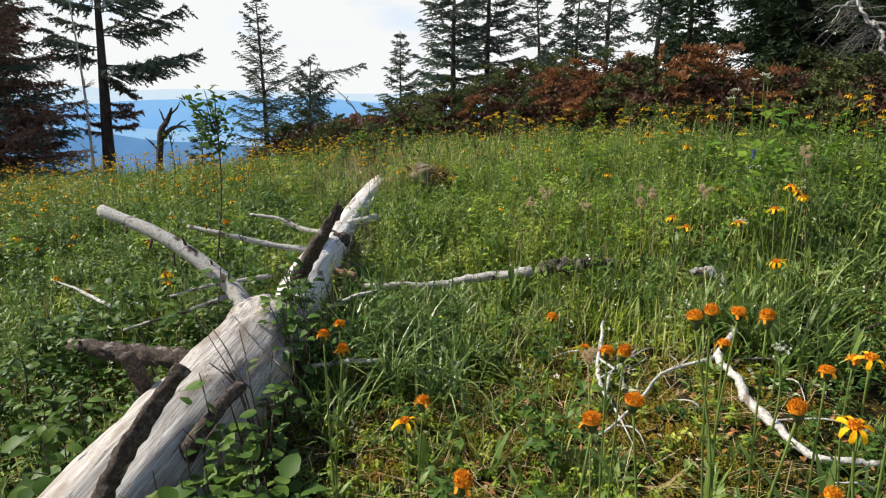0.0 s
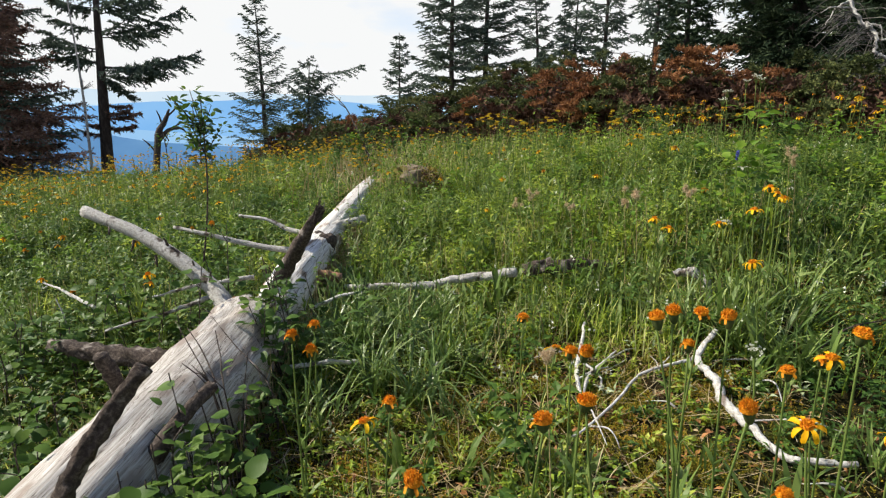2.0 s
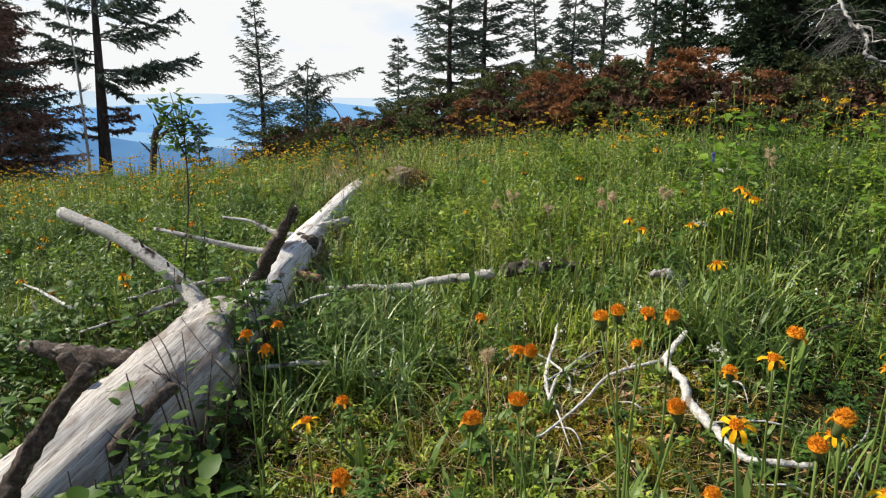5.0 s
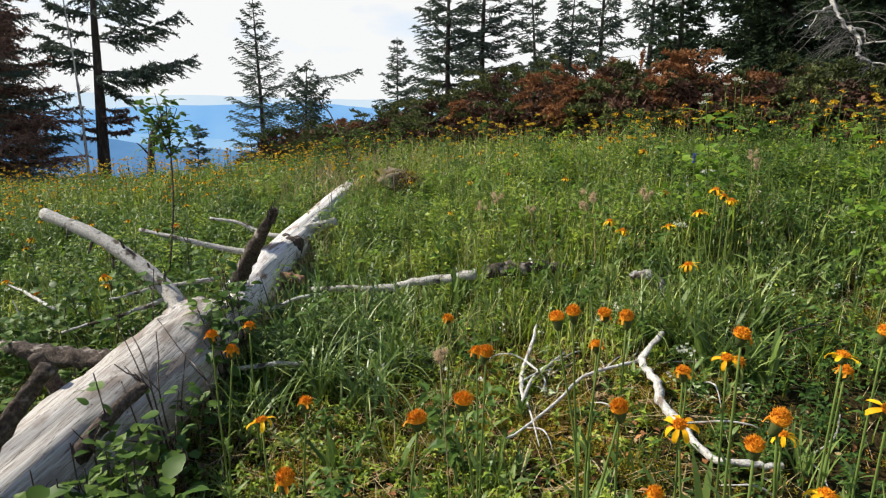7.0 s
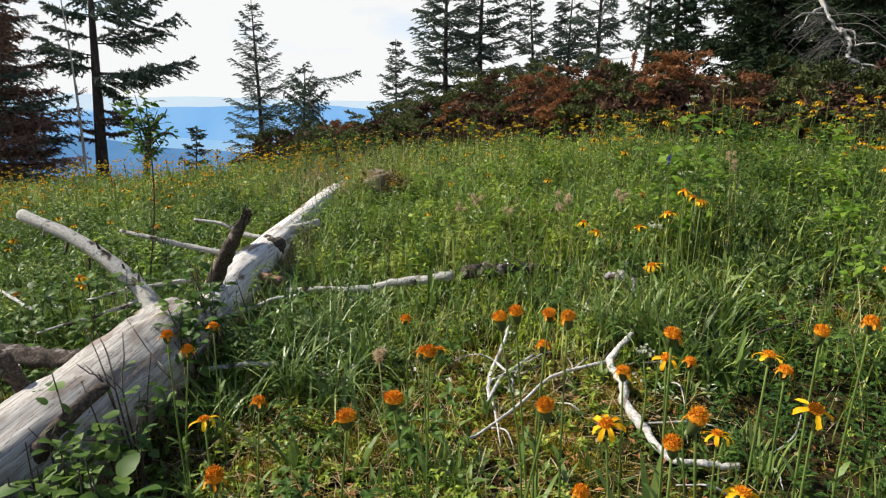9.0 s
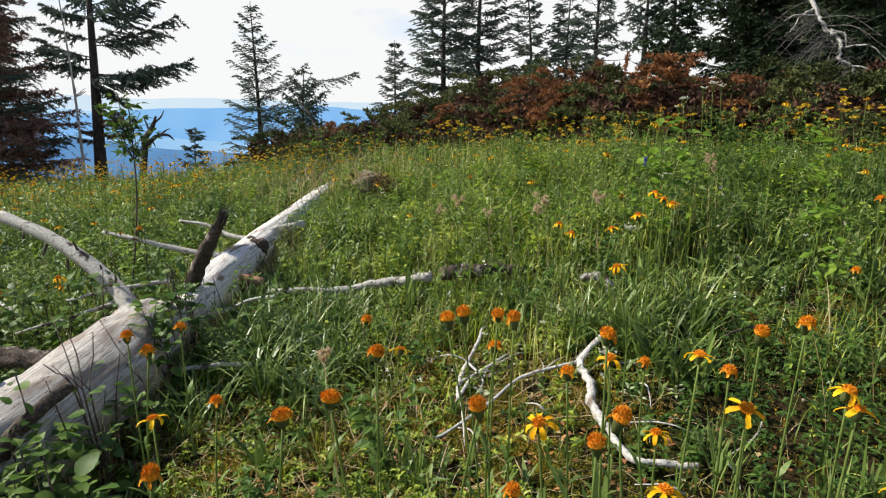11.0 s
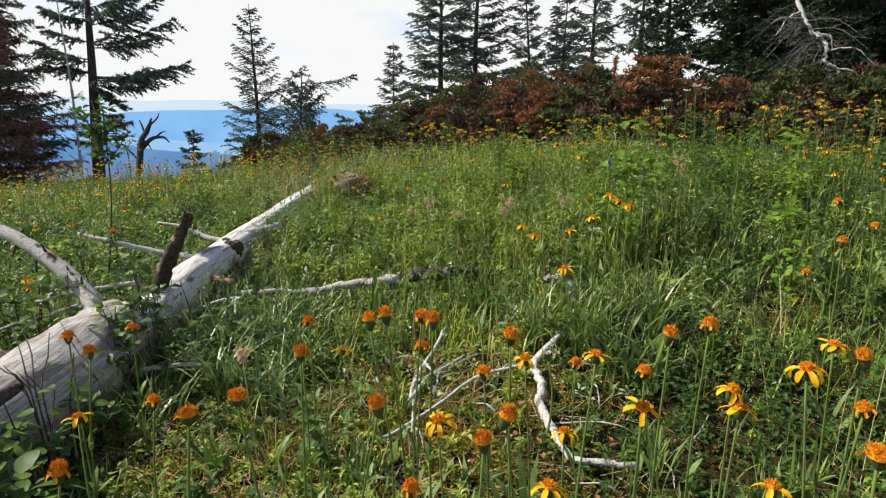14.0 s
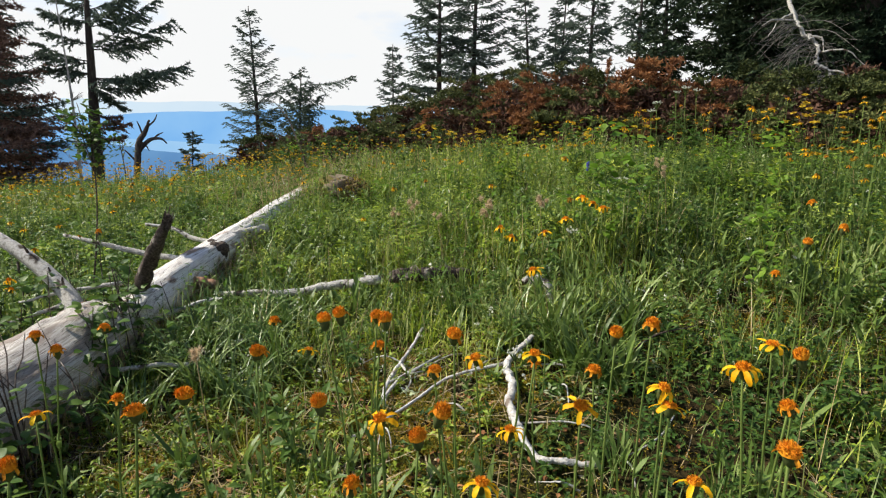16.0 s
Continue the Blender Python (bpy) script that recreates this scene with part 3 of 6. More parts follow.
twig_heap = thing("twig_heap", (-0.66, 2.3, -0.17), "tangle of dark dead twigs in the break of the log", "twigs")
HEAP_AT = np.array(twig_heap.location)
for k in range(22):
    o = np.array([-0.66 + splinter_rng.normal(0, 0.05), 2.31 + splinter_rng.normal(0, 0.05), -0.19])
    e = o + np.array([splinter_rng.normal(0, 0.10), splinter_rng.normal(0, 0.06), 0.14 + 0.2 * splinter_rng.random()])
    part("twig", Soup().add(*tube(bend([o, (o + e) / 2 + splinter_rng.normal(0, 0.025, 3), e], 8) - HEAP_AT, [0.004, 0.003, 0.0012], 5, 0.2, k)).mesh("twig", BARKED if k % 4 else GREYTWIG), twig_heap)


def knotty(line, seed, amount):
    """Small kinks along a twig."""
    g = np.random.default_rng(seed)
    k = g.normal(0, amount, line.shape)
    k[0] = k[-1] = 0
    return line + k


def branch(name, line, radii, mat, label, category="branch", sides=9, rough=0.2, seed=0, steps=24, group="", sub=()):
    """A loose branch, with its side twigs as parts."""
    o = np.array(line[0], float)
    root = thing(name, o, label, category, group)
    part("main_stem", Soup().add(*tube(knotty(bend(np.array(line) - o, steps), seed, 0.22 * float(np.mean(radii))), radii, sides, rough * 1.6, seed, 0.2)).mesh(name, mat, True), root)
    for k, (ln, rr) in enumerate(sub):
        part("side_twig", Soup().add(*tube(bend(np.array(ln) - o, 12), rr, 6, rough, seed + k + 1)).mesh("side_twig", mat, True), root)
    return root


# loose poles and bleached branches
branch("fallen_pole", [(-0.46, 2.82, -0.02), (-0.1, 2.80, -0.012), (0.18, 2.76, 0.048), (0.41, 2.70, 0.092)], [0.014, 0.019, 0.022, 0.025], SNAGWOOD, "grey weathered pole cut at one end, half sunk in grass", seed=21)
branch("fallen_pole", [(0.47, 2.76, 0.095), (0.65, 2.78, 0.10), (0.95, 2.84, 0.09)], [0.032, 0.034, 0.02], BARKED, "dark barked broken pole in the grass", seed=22, rough=0.3)
branch("bent_branch", [(1.12, 2.52, 0.14), (1.17, 2.48, 0.15), (1.215, 2.44, 0.13), (1.235, 2.40, 0.04)], [0.017, 0.020, 0.019, 0.012], SNAGWOOD, "short grey curved branch end in the grass", seed=23, rough=0.1)
branch("crooked_branch", [(1.101, 2.05, 0.033), (0.995, 1.95, -0.039), (0.999, 1.806, -0.058), (0.982, 1.704, -0.08), (0.99, 1.61, -0.09), (1.031, 1.432, -0.114), (1.109, 1.397, -0.114), (1.206, 1.379, -0.11)],
       [0.009, 0.013, 0.014, 0.0135, 0.0145, 0.0115, 0.010, 0.007], WHITEWOOD, "crooked silver-white bare branch on the ground", seed=24, steps=46, rough=0.32,
       sub=[([(0.995, 1.95, -0.039), (0.778, 1.892, -0.073), (0.651, 1.746, -0.103), (0.5, 1.603, -0.141), (0.461, 1.581, -0.146)], [0.007, 0.0055, 0.0055, 0.004, 0.003])])
branch("dry_twig", [(0.655, 2.273, -0.018), (0.578, 2.035, -0.082), (0.543, 1.888, -0.099), (0.538, 1.778, -0.111)], [0.006, 0.008, 0.008, 0.005], WHITEWOOD,
       "bundle of thin bleached forked twigs on the ground", seed=25, steps=24, rough=0.3,
       sub=[([(0.733, 2.077, -0.064), (0.662, 1.987, -0.073), (0.59, 1.906, -0.089), (0.532, 1.763, -0.112)], [0.004, 0.006, 0.007, 0.005]), ([(0.547, 1.804, -0.111), (0.554, 1.653, -0.126), (0.556, 1.522, -0.14)], [0.004, 0.003, 0.0015]),
            ([(0.578, 2.035, -0.082), (0.628, 1.915, -0.092), (0.618, 1.8350000000000002, -0.10200000000000001)], [0.005, 0.004, 0.003]),
            ([(0.543, 1.888, -0.099), (0.603, 1.918, -0.079), (0.673, 1.978, -0.08900000000000001)], [0.004, 0.003, 0.002])])
for k, (ln, rr, mat) in enumerate((
        ([(-2.1, 2.9, -0.02), (-1.85, 2.72, -0.02), (-1.6, 2.55, -0.05)], [0.004, 0.007, 0.008], WHITEWOOD),
        ([(-1.42, 2.32, -0.08), (-1.2, 2.36, -0.02), (-0.98, 2.40, 0.05)], [0.005, 0.008, 0.011], SNAGWOOD),
        ([(-1.3, 2.5, 0.02), (-1.1, 2.55, 0.06), (-0.85, 2.6, 0.09)], [0.005, 0.008, 0.011], SNAGWOOD),
        ([(-0.55, 2.45, -0.02), (-0.42, 2.5, 0.03), (-0.32, 2.52, 0.04)], [0.008, 0.007, 0.005], WHITEWOOD),
        ([(-0.55, 1.98, -0.1), (-0.4, 2.0, -0.085), (-0.26, 2.0, -0.08)], [0.010, 0.009, 0.008], SNAGWOOD),
        ([(-1.62, 2.35, -0.2), (-1.6, 2.34, -0.05), (-1.64, 2.35, 0.06)], [0.004, 0.004, 0.002], WHITEWOOD),
        ([(1.4, 1.95, -0.05), (1.55, 2.0, 0.05), (1.72, 2.02, 0.09)], [0.004, 0.004, 0.002], BARKED),
        ([(1.3, 1.42, -0.11), (1.42, 1.5, -0.09), (1.5, 1.6, -0.07)], [0.002, 0.003, 0.002], SNAGWOOD))):
    branch("dry_twig", ln, rr, mat, "thin dead twig lying among the grass", seed=30 + k, steps=14, group="loose dry twigs")
tw = np.random.default_rng(77)
for k in range(16):
    x, y = (tw.uniform(0.5, 0.95), tw.uniform(1.65, 2.15)) if k < 9 else (tw.uniform(0.0, 1.5), tw.uniform(1.2, 2.2))
    a, ln = tw.random() * 6.283, 0.12 + 0.2 * tw.random()
    z = float(ground_height(x, y)) + 0.012
    e = (x + ln * math.cos(a), y + ln * math.sin(a))
    branch("dry_twig", [(x, y, z), ((x + e[0]) / 2 + 0.01, (y + e[1]) / 2 - 0.015, z + 0.035 * tw.random() + 0.01), (e[0], e[1], float(ground_height(*e)) + 0.015)], [0.0035, 0.003, 0.0015], WHITEWOOD,
           "thin bleached dead twig on the mossy soil", seed=90 + k, steps=12, sides=5, group="loose dry twigs")

# ---- conifers ----


def conifer(at, height, spread, limbs, label, name="fir_tree", mat=None, crown_from=0.1, radius=0.14, seed=1, droop=0.25, blade=0.11, wide=0.049, thick=16,
            rust=0.0, gap=0.0, gaps_seed=0, power=0.8, sway=0.15, lopsided=0.0, bare=0.0, chosen=(), tiers=0, lean=0.0, dead_below=0.22):
    """A conifer: tapered trunk, limbs with drooping side twigs, sprays of needles along them."""
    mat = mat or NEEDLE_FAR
    r = np.random.default_rng(seed)
    root = thing(name, at, label, "tree", "conifers at the edge of the meadow")
    line = bend([(0, 0, -0.3), (sway * r.normal() * 0.5 + lean * 0.5, sway * r.normal() * 0.5, height * 0.5), (sway * r.normal() + lean, sway * r.normal(), height)], 18)
    part("trunk", Soup().add(*tube(line, [radius * 1.15, radius, radius * 0.7, radius * 0.4, 0.015], 9, 0.12, seed)).mesh("trunk", TRUNK, True), root)
    wood, green, brown = Soup(), Soup(), Soup()
    some_brown = some_green = False
    for i in range(limbs + len(chosen)):
        u = crown_from + (0.985 - crown_from) * (i + r.random()) / limbs
        if tiers:
            u = crown_from + (0.985 - crown_from) * (math.floor(i * tiers / limbs) + 0.5 + r.normal() * 0.13) / tiers
        if i < limbs and gap and noise.noise(Vector((u * 7 + gaps_seed, seed, 0))) > gap:
            continue
        az = i * 2.399 + r.normal() * 0.4
        L = (spread * (1 - u) ** power * (0.55 + 0.55 * r.random()) + 0.12) * (1 + lopsided * math.cos(az))
        el = (-droop + 0.75 * u) + r.normal() * 0.12
        if i >= limbs:
            u, az, L, el = chosen[i - limbs]
            az = radians(az)
        o = np.array([np.interp(u * height, line[:, 2], line[:, c]) for c in range(3)])
        out = np.array([math.cos(az), math.sin(az), 0.0])
        s = np.linspace(0, 1, 8)[:, None]
        pts = o + out * L * s * math.cos(el) + np.array([0, 0, 1.0]) * L * (s * math.sin(el) + 0.22 * s ** 2.2 - 0.10 * s)
        wood.add(*tube(pts, [max(0.012, radius * 0.22 * (1 - u) + 0.008), 0.004], 3))
        if r.random() < bare:
            continue
        side = np.array([-out[1], out[0], 0.0])
        nb = max(5, int(L / 0.065))
        sb = 0.12 + 0.88 * (np.arange(nb) + r.random(nb)) / nb
        bp = np.stack([np.interp(sb, s[:, 0], pts[:, c]) for c in range(3)], 1)
        sgn = np.where(np.arange(nb) % 2, 1, -1)
        bl = (0.42 * L * (1 - 0.75 * sb) + 0.10) * (0.6 + 0.7 * r.random(nb))
        bd = unit(out[None] * 0.75 + side[None] * (sgn * (0.75 + 0.3 * r.random(nb)))[:, None] + np.array([0, 0, 1.0]) * (r.normal(-0.08, 0.12, nb) if tiers else r.normal(-0.15, 0.25, nb))[:, None])
        m = thick
        f = (np.arange(m) + 0.5) / m
        p = bp[:, None] + bd[:, None] * (bl[:, None] * f[None])[..., None] - np.array([0, 0, 1.0]) * (0.12 * bl[:, None] * f[None] ** 2)[..., None]
        d = bd[:, None] * 0.8 + r.normal(0, 0.5, (nb, m, 3)) * (np.array([1, 1, 0.55]) if tiers else 1)
        is_brown = (rust > 0 and noise.noise(Vector((o[2] * 0.9 + seed, az, 3))) < rust - 0.5 and u < 0.75) or (i >= limbs and u < dead_below)
        dest = brown if is_brown else green
        some_brown, some_green = some_brown or is_brown, some_green or not is_brown
        dest.add(*shards(p.reshape(-1, 3), d.reshape(-1, 3), blade * (0.7 + 0.6 * r.random(nb * m)), wide))
    part("branchwork", wood.mesh("branchwork", TRUNK), root)
    if some_green:
        part("crown", green.mesh("crown", mat), root, "dense needle sprays")
    if some_brown:
        part("dead_foliage", brown.mesh("dead_foliage", RUST_DARK), root, "dead rust-brown needle sprays")
    return root


def on_ground(x, y, sink=0.0):
    return (x, y, float(ground_height(x, y)) - sink)


FIR = "dark green fir standing beyond the meadow's edge"
conifer(on_ground(-13.2, 17.0), 10.0, 3.6, 190, "dark fir with many dead rust-brown boughs", seed=11, thick=20, wide=0.046, rust=0.62, radius=0.2, crown_from=0.02, droop=0.35, power=1.0)
conifer(on_ground(-15.2, 19.5), 9, 3.2, 110, "tall dark fir with rust-brown lower boughs", seed=12, rust=0.42, radius=0.22, crown_from=0.04, droop=0.3)
conifer(on_ground(-11.0, 18.7), 9.6, 3.0, 20, "tall sparse fir with wide uneven boughs and gaps", seed=17, gap=0.1, gaps_seed=4, radius=0.19, crown_from=0.70, droop=0.0, power=0.45, thick=30, wide=0.055, sway=0.02, lean=0.5,
        dead_below=0.426,
        chosen=[(0.522, 4, 2.95, 0.04), (0.516, -22, 2.5, 0.0), (0.527, 26, 2.3, 0.06), (0.502, 8, 1.7, -0.12), (0.624, 6, 2.6, 0.2), (0.631, -20, 2.2, 0.24),
                (0.617, 28, 1.9, 0.12), (0.686, 10, 2.1, 0.28), (0.693, -25, 1.8, 0.25), (0.495, 15, 1.15, -0.75), (0.504, -12, 0.9, -0.9), (0.579, 176, 1.75, 0.22),
                (0.572, 200, 1.4, 0.1), (0.541, 165, 1.1, 0.1), (0.541, 188, 1.3, 0.02), (0.634, 185, 1.3, 0.2), (0.697, 178, 1.3, 0.15), (0.704, 200, 1.2, 0.1),
                (0.739, 8, 1.5, 0.3), (0.749, 172, 1.3, 0.2), (0.409, 20, 0.75, -0.2), (0.383, -15, 0.9, -0.1), (0.365, 15, 1.0, 0.05), (0.343, 175, 0.5, -0.1),
                (0.331, 0, 0.9, 0.0), (0.313, 190, 0.6, 0.0)])
conifer(on_ground(-8.0, 26.0), 6.05 - float(ground_height(-8.0, 26.0)), 2.2, 96, "tall narrow fir with open tiered boughs", seed=14, radius=0.13, crown_from=0.06, droop=0.14, thick=15, power=0.66, blade=0.10, wide=0.042, sway=0.04, tiers=22)
conifer(on_ground(-5.5, 24.0), 6.3, 1.5, 62, "windswept fir with one long side bough", seed=15, radius=0.11, crown_from=0.35, droop=0.0, power=0.35, gap=0.25, gaps_seed=2,
        chosen=[(0.93, 5, 2.1, 0.05), (0.62, 10, 1.5, 0.0), (0.55, 170, 1.4, 0.1)])
conifer(on_ground(-6.3, 23.5), 3.4, 1.0, 60, "small dense dark fir", seed=16, radius=0.07, crown_from=0.0, droop=0.1)
conifer(on_ground(-2.3, 29.0), 8.5, 2.3, 100, FIR, seed=18, radius=0.09, sway=0.04, power=0.85, tiers=21, crown_from=0.02, droop=0.2)
conifer(on_ground(0.2, 21.0), 9.2, 2.3, 125, "tall fir with layered dark boughs", seed=19, radius=0.11, crown_from=0.02, droop=0.2, tiers=22)
conifer(on_ground(1.45, 22.0), 9.8, 2.4, 125, "tall fir with layered dark boughs", seed=20, radius=0.11, crown_from=0.02, droop=0.22, tiers=23)
conifer(on_ground(3.7, 25.0), 7.6, 1.6, 80, FIR, seed=21, radius=0.08, tiers=19, crown_from=0.05, droop=0.2)
conifer(on_ground(5.3, 27.0), 5.6, 1.6, 64, FIR, seed=22, radius=0.07, tiers=16, crown_from=0.02, droop=0.15)
conifer(on_ground(5.15, 20.0), 6.8, 1.7, 84, "ragged fir with some bare twigs", seed=23, radius=0.09, crown_from=0.05, bare=0.2)
conifer(on_ground(7.4, 20.5), 5.6, 1.4, 44, "sparse fir with some bare branches", seed=24, radius=0.1, crown_from=0.05, bare=0.35, droop=0.1)
conifer(on_ground(4.7, 22.0), 6.0, 1.5, 60, FIR, seed=41, radius=0.07, tiers=14, crown_from=0.02, droop=0.2)
conifer(on_ground(6.1, 18.0), 5.6, 1.5, 60, "sparse fir with some bare branches", seed=42, radius=0.1, crown_from=0.02, droop=0.15, bare=0.2)
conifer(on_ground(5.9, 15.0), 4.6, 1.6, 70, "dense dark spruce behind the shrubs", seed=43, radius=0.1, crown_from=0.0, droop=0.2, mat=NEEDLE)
conifer(on_ground(2.6, 16.0), 2.6, 1.2, 50, FIR, seed=44, radius=0.06, crown_from=0.0)
conifer(on_ground(-9.22, 22.0), 4.0, 0.9, 50, "small young fir on the far slope", seed=45, radius=0.05, crown_from=0.1, tiers=12)
conifer(on_ground(-3.6, 21.0), 2.6, 1.1, 50, FIR, seed=25, radius=0.06, crown_from=0.0)
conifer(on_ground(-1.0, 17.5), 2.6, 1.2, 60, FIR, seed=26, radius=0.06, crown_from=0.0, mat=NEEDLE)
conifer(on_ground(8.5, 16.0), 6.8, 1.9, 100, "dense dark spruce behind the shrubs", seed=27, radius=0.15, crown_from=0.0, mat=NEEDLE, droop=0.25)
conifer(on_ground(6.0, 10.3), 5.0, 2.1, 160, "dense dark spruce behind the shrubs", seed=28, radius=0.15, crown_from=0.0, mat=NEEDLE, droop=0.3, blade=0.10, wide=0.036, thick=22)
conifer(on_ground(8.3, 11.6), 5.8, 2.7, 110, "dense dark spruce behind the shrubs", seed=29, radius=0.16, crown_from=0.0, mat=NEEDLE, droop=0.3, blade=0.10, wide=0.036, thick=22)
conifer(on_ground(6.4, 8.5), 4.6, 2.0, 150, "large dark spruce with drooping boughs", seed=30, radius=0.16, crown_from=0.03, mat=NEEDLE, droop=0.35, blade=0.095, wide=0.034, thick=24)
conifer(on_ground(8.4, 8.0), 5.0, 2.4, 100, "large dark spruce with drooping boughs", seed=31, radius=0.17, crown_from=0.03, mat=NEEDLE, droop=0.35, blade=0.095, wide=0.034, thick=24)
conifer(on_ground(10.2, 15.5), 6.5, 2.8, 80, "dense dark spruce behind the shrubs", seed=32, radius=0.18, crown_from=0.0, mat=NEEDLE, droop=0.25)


def bare_snag(at, height, seed, label, radius=0.03, limbs=14, reach=0.5, mat=None, lean=(0, 0), name="dead_sapling"):
    r = np.random.default_rng(seed)
    mat = mat or TRUNK
    root = thing(name, at, label, "dead tree")
    line = bend([(0, 0, -0.2), (lean[0] * 0.4 + r.normal() * 0.05, lean[1] * 0.4, height * 0.5), (lean[0], lean[1], height)], 14)
    part("trunk", Soup().add(*tube(line, [radius, radius * 0.7, radius * 0.2], 7, 0.15, seed)).mesh("trunk", mat, True), root)
    for i in range(limbs):
        u = 0.2 + 0.78 * r.random()
        o = line[int(u * 13)]
        az = r.random() * 6.283
        L = reach * (1.1 - u) * (0.5 + r.random())
        d = np.array([math.cos(az), math.sin(az), 0.3 + 0.5 * r.random()])
        ln = bend([o, o + d * L * 0.5 + r.normal(0, 0.05 * L, 3), o + d * L + np.array([0, 0, 0.1 * L])], 7)
        s = Soup().add(*tube(ln, [radius * 0.35, radius * 0.1], 5))
        for j in range(3):
            q = ln[3 + j]
            s.add(*tube(np.array([q, q + unit(d + r.normal(0, 0.7, 3)) * L * 0.35]), [radius * 0.15, radius * 0.06], 3))
        part("branch", s.mesh("branch", mat), root)
    return root


bare_snag(on_ground(-10.6, 17.3), 7.5, 3, "thin grey dead pole of a tree", 0.05, 10, 0.5, SNAGWOOD, (-0.1, 0))
branch("dead_sapling", [(-6.549, 13.0, -1.4200000000000002), (-6.402, 13.0, 0.334), (-6.156, 13.0, 0.856), (-6.058, 13.0, 1.078)], [0.085, 0.065, 0.045, 0.02], TRUNK, "small crooked dead tree with one arching limb", "dead tree", seed=4, steps=16,
       sub=[([(-6.402, 13.0, 0.334), (-6.129, 13.0, 0.621), (-5.843, 13.0, 0.671), (-5.701, 13.0, 0.559)], [0.05, 0.045, 0.03, 0.012]), ([(-6.222, 13.0, 0.708), (-6.289, 13.0, 0.93), (-6.339, 13.0, 1.053)], [0.025, 0.018, 0.008]), ([(-6.123, 13.0, 0.93), (-5.959, 13.0, 1.053), (-5.868, 13.0, 1.2)], [0.025, 0.018, 0.008]), ([(-5.998, 13.0, 0.658), (-5.886, 13.0, 0.757), (-5.767, 13.0, 0.807)], [0.025, 0.018, 0.008]), ([(-6.435, 13.0, 0.145), (-6.595, 13.0, 0.334), (-6.712, 13.0, 0.434)], [0.025, 0.018, 0.008]), ([(-6.274, 13.0, 0.584), (-6.19, 13.0, 0.521), (-6.126, 13.0, 0.397)], [0.025, 0.018, 0.008])])
bare_snag(on_ground(-7.6, 24.0), 3.6, 5, "dead dark sapling with fine twigs", 0.05, 26, 1.0, TRUNK, (-0.3, 0))
bare_snag(on_ground(-7.3, 13.6), 1.5, 6, "small dead stake of a sapling", 0.03, 4, 0.4, TRUNK)
bare_snag(on_ground(-5.9, 12.8), 1.3, 7, "small dead stake of a sapling", 0.025, 7, 0.4, TRUNK)

# white dead branch hanging from the nearest spruce
dead_bough = thing("dead_bough", (6.3, 8.4, 3.3), "bleached dead bough hanging with many fine twigs", "dead branch")
BO = np.array(dead_bough.location)
bough_line = bend([(6.3, 8.4, 3.3), (5.8, 8.1, 3.2), (5.15, 7.8, 2.95), (4.865, 7.6, 2.67), (4.80, 7.25, 2.143), (4.867, 7.1, 1.935), (4.945, 7.0, 1.796), (4.92, 6.9, 1.592), (5.01, 6.85, 1.506), (5.05, 6.8, 1.341), (5.143, 6.8, 1.21)], 70)
rb = np.random.default_rng(5)
bough_line[20:] += rb.normal(0, 0.012, (50, 3))
part("main_stem", Soup().add(*tube(bough_line - BO, [0.045, 0.036, 0.030, 0.026, 0.024, 0.023, 0.020, 0.017, 0.014, 0.008], 9, 0.45, 4, 0.2)).mesh("bough", SNAGWOOD, True), dead_bough)
for i in range(64):
    q = bough_line[rb.integers(24, 68)]
    sgn = -1 if rb.random() < 0.74 else 1
    L = 0.2 + 0.5 * rb.random()
    d = np.array([sgn * (0.5 + 0.4 * rb.random()), -0.15 + 0.5 * rb.normal(), -0.60 + 0.5 * rb.random()])
    ln = bend([q, q + d * L * 0.5 + np.array([0, 0, 0.07 * rb.random()]), q + d * L - np.array([0, 0, 0.16 * L])], 8) - BO
    s = Soup().add(*tube(ln, [0.0048, 0.0016], 5))
    for j in range(4):
        a = ln[2 + j]
        s.add(*tube(np.array([a, a + unit(d + rb.normal(0, 0.55, 3)) * L * 0.42]), [0.0026, 0.0011], 3))
    part("twig", s.mesh("twig", GREYTWIG), dead_bough)
for fork in ([(5.002, 6.85, 1.506), (5.14, 6.75, 1.465), (5.254, 6.7, 1.345)], [(4.867, 7.1, 1.935), (4.99, 7.0, 1.87), (4.995, 6.95, 1.72)], [(4.93, 6.95, 1.7), (5.15, 6.8, 1.72), (5.36, 6.7, 1.5)], [(4.80, 7.3, 2.2), (4.6, 7.2, 2.12), (4.42, 7.1, 1.9)], [(4.81, 7.25, 2.1), (4.5, 7.1, 2.1), (4.3, 7.0, 2.02)]):
    part("side_branch", Soup().add(*tube(bend(fork, 12) + rb.normal(0, 0.005, (12, 3)) - BO, [0.013, 0.010, 0.003], 6, 0.35, 3)).mesh("side_branch", SNAGWOOD, True), dead_bough)

# ---- juniper shrubs along the crest ----


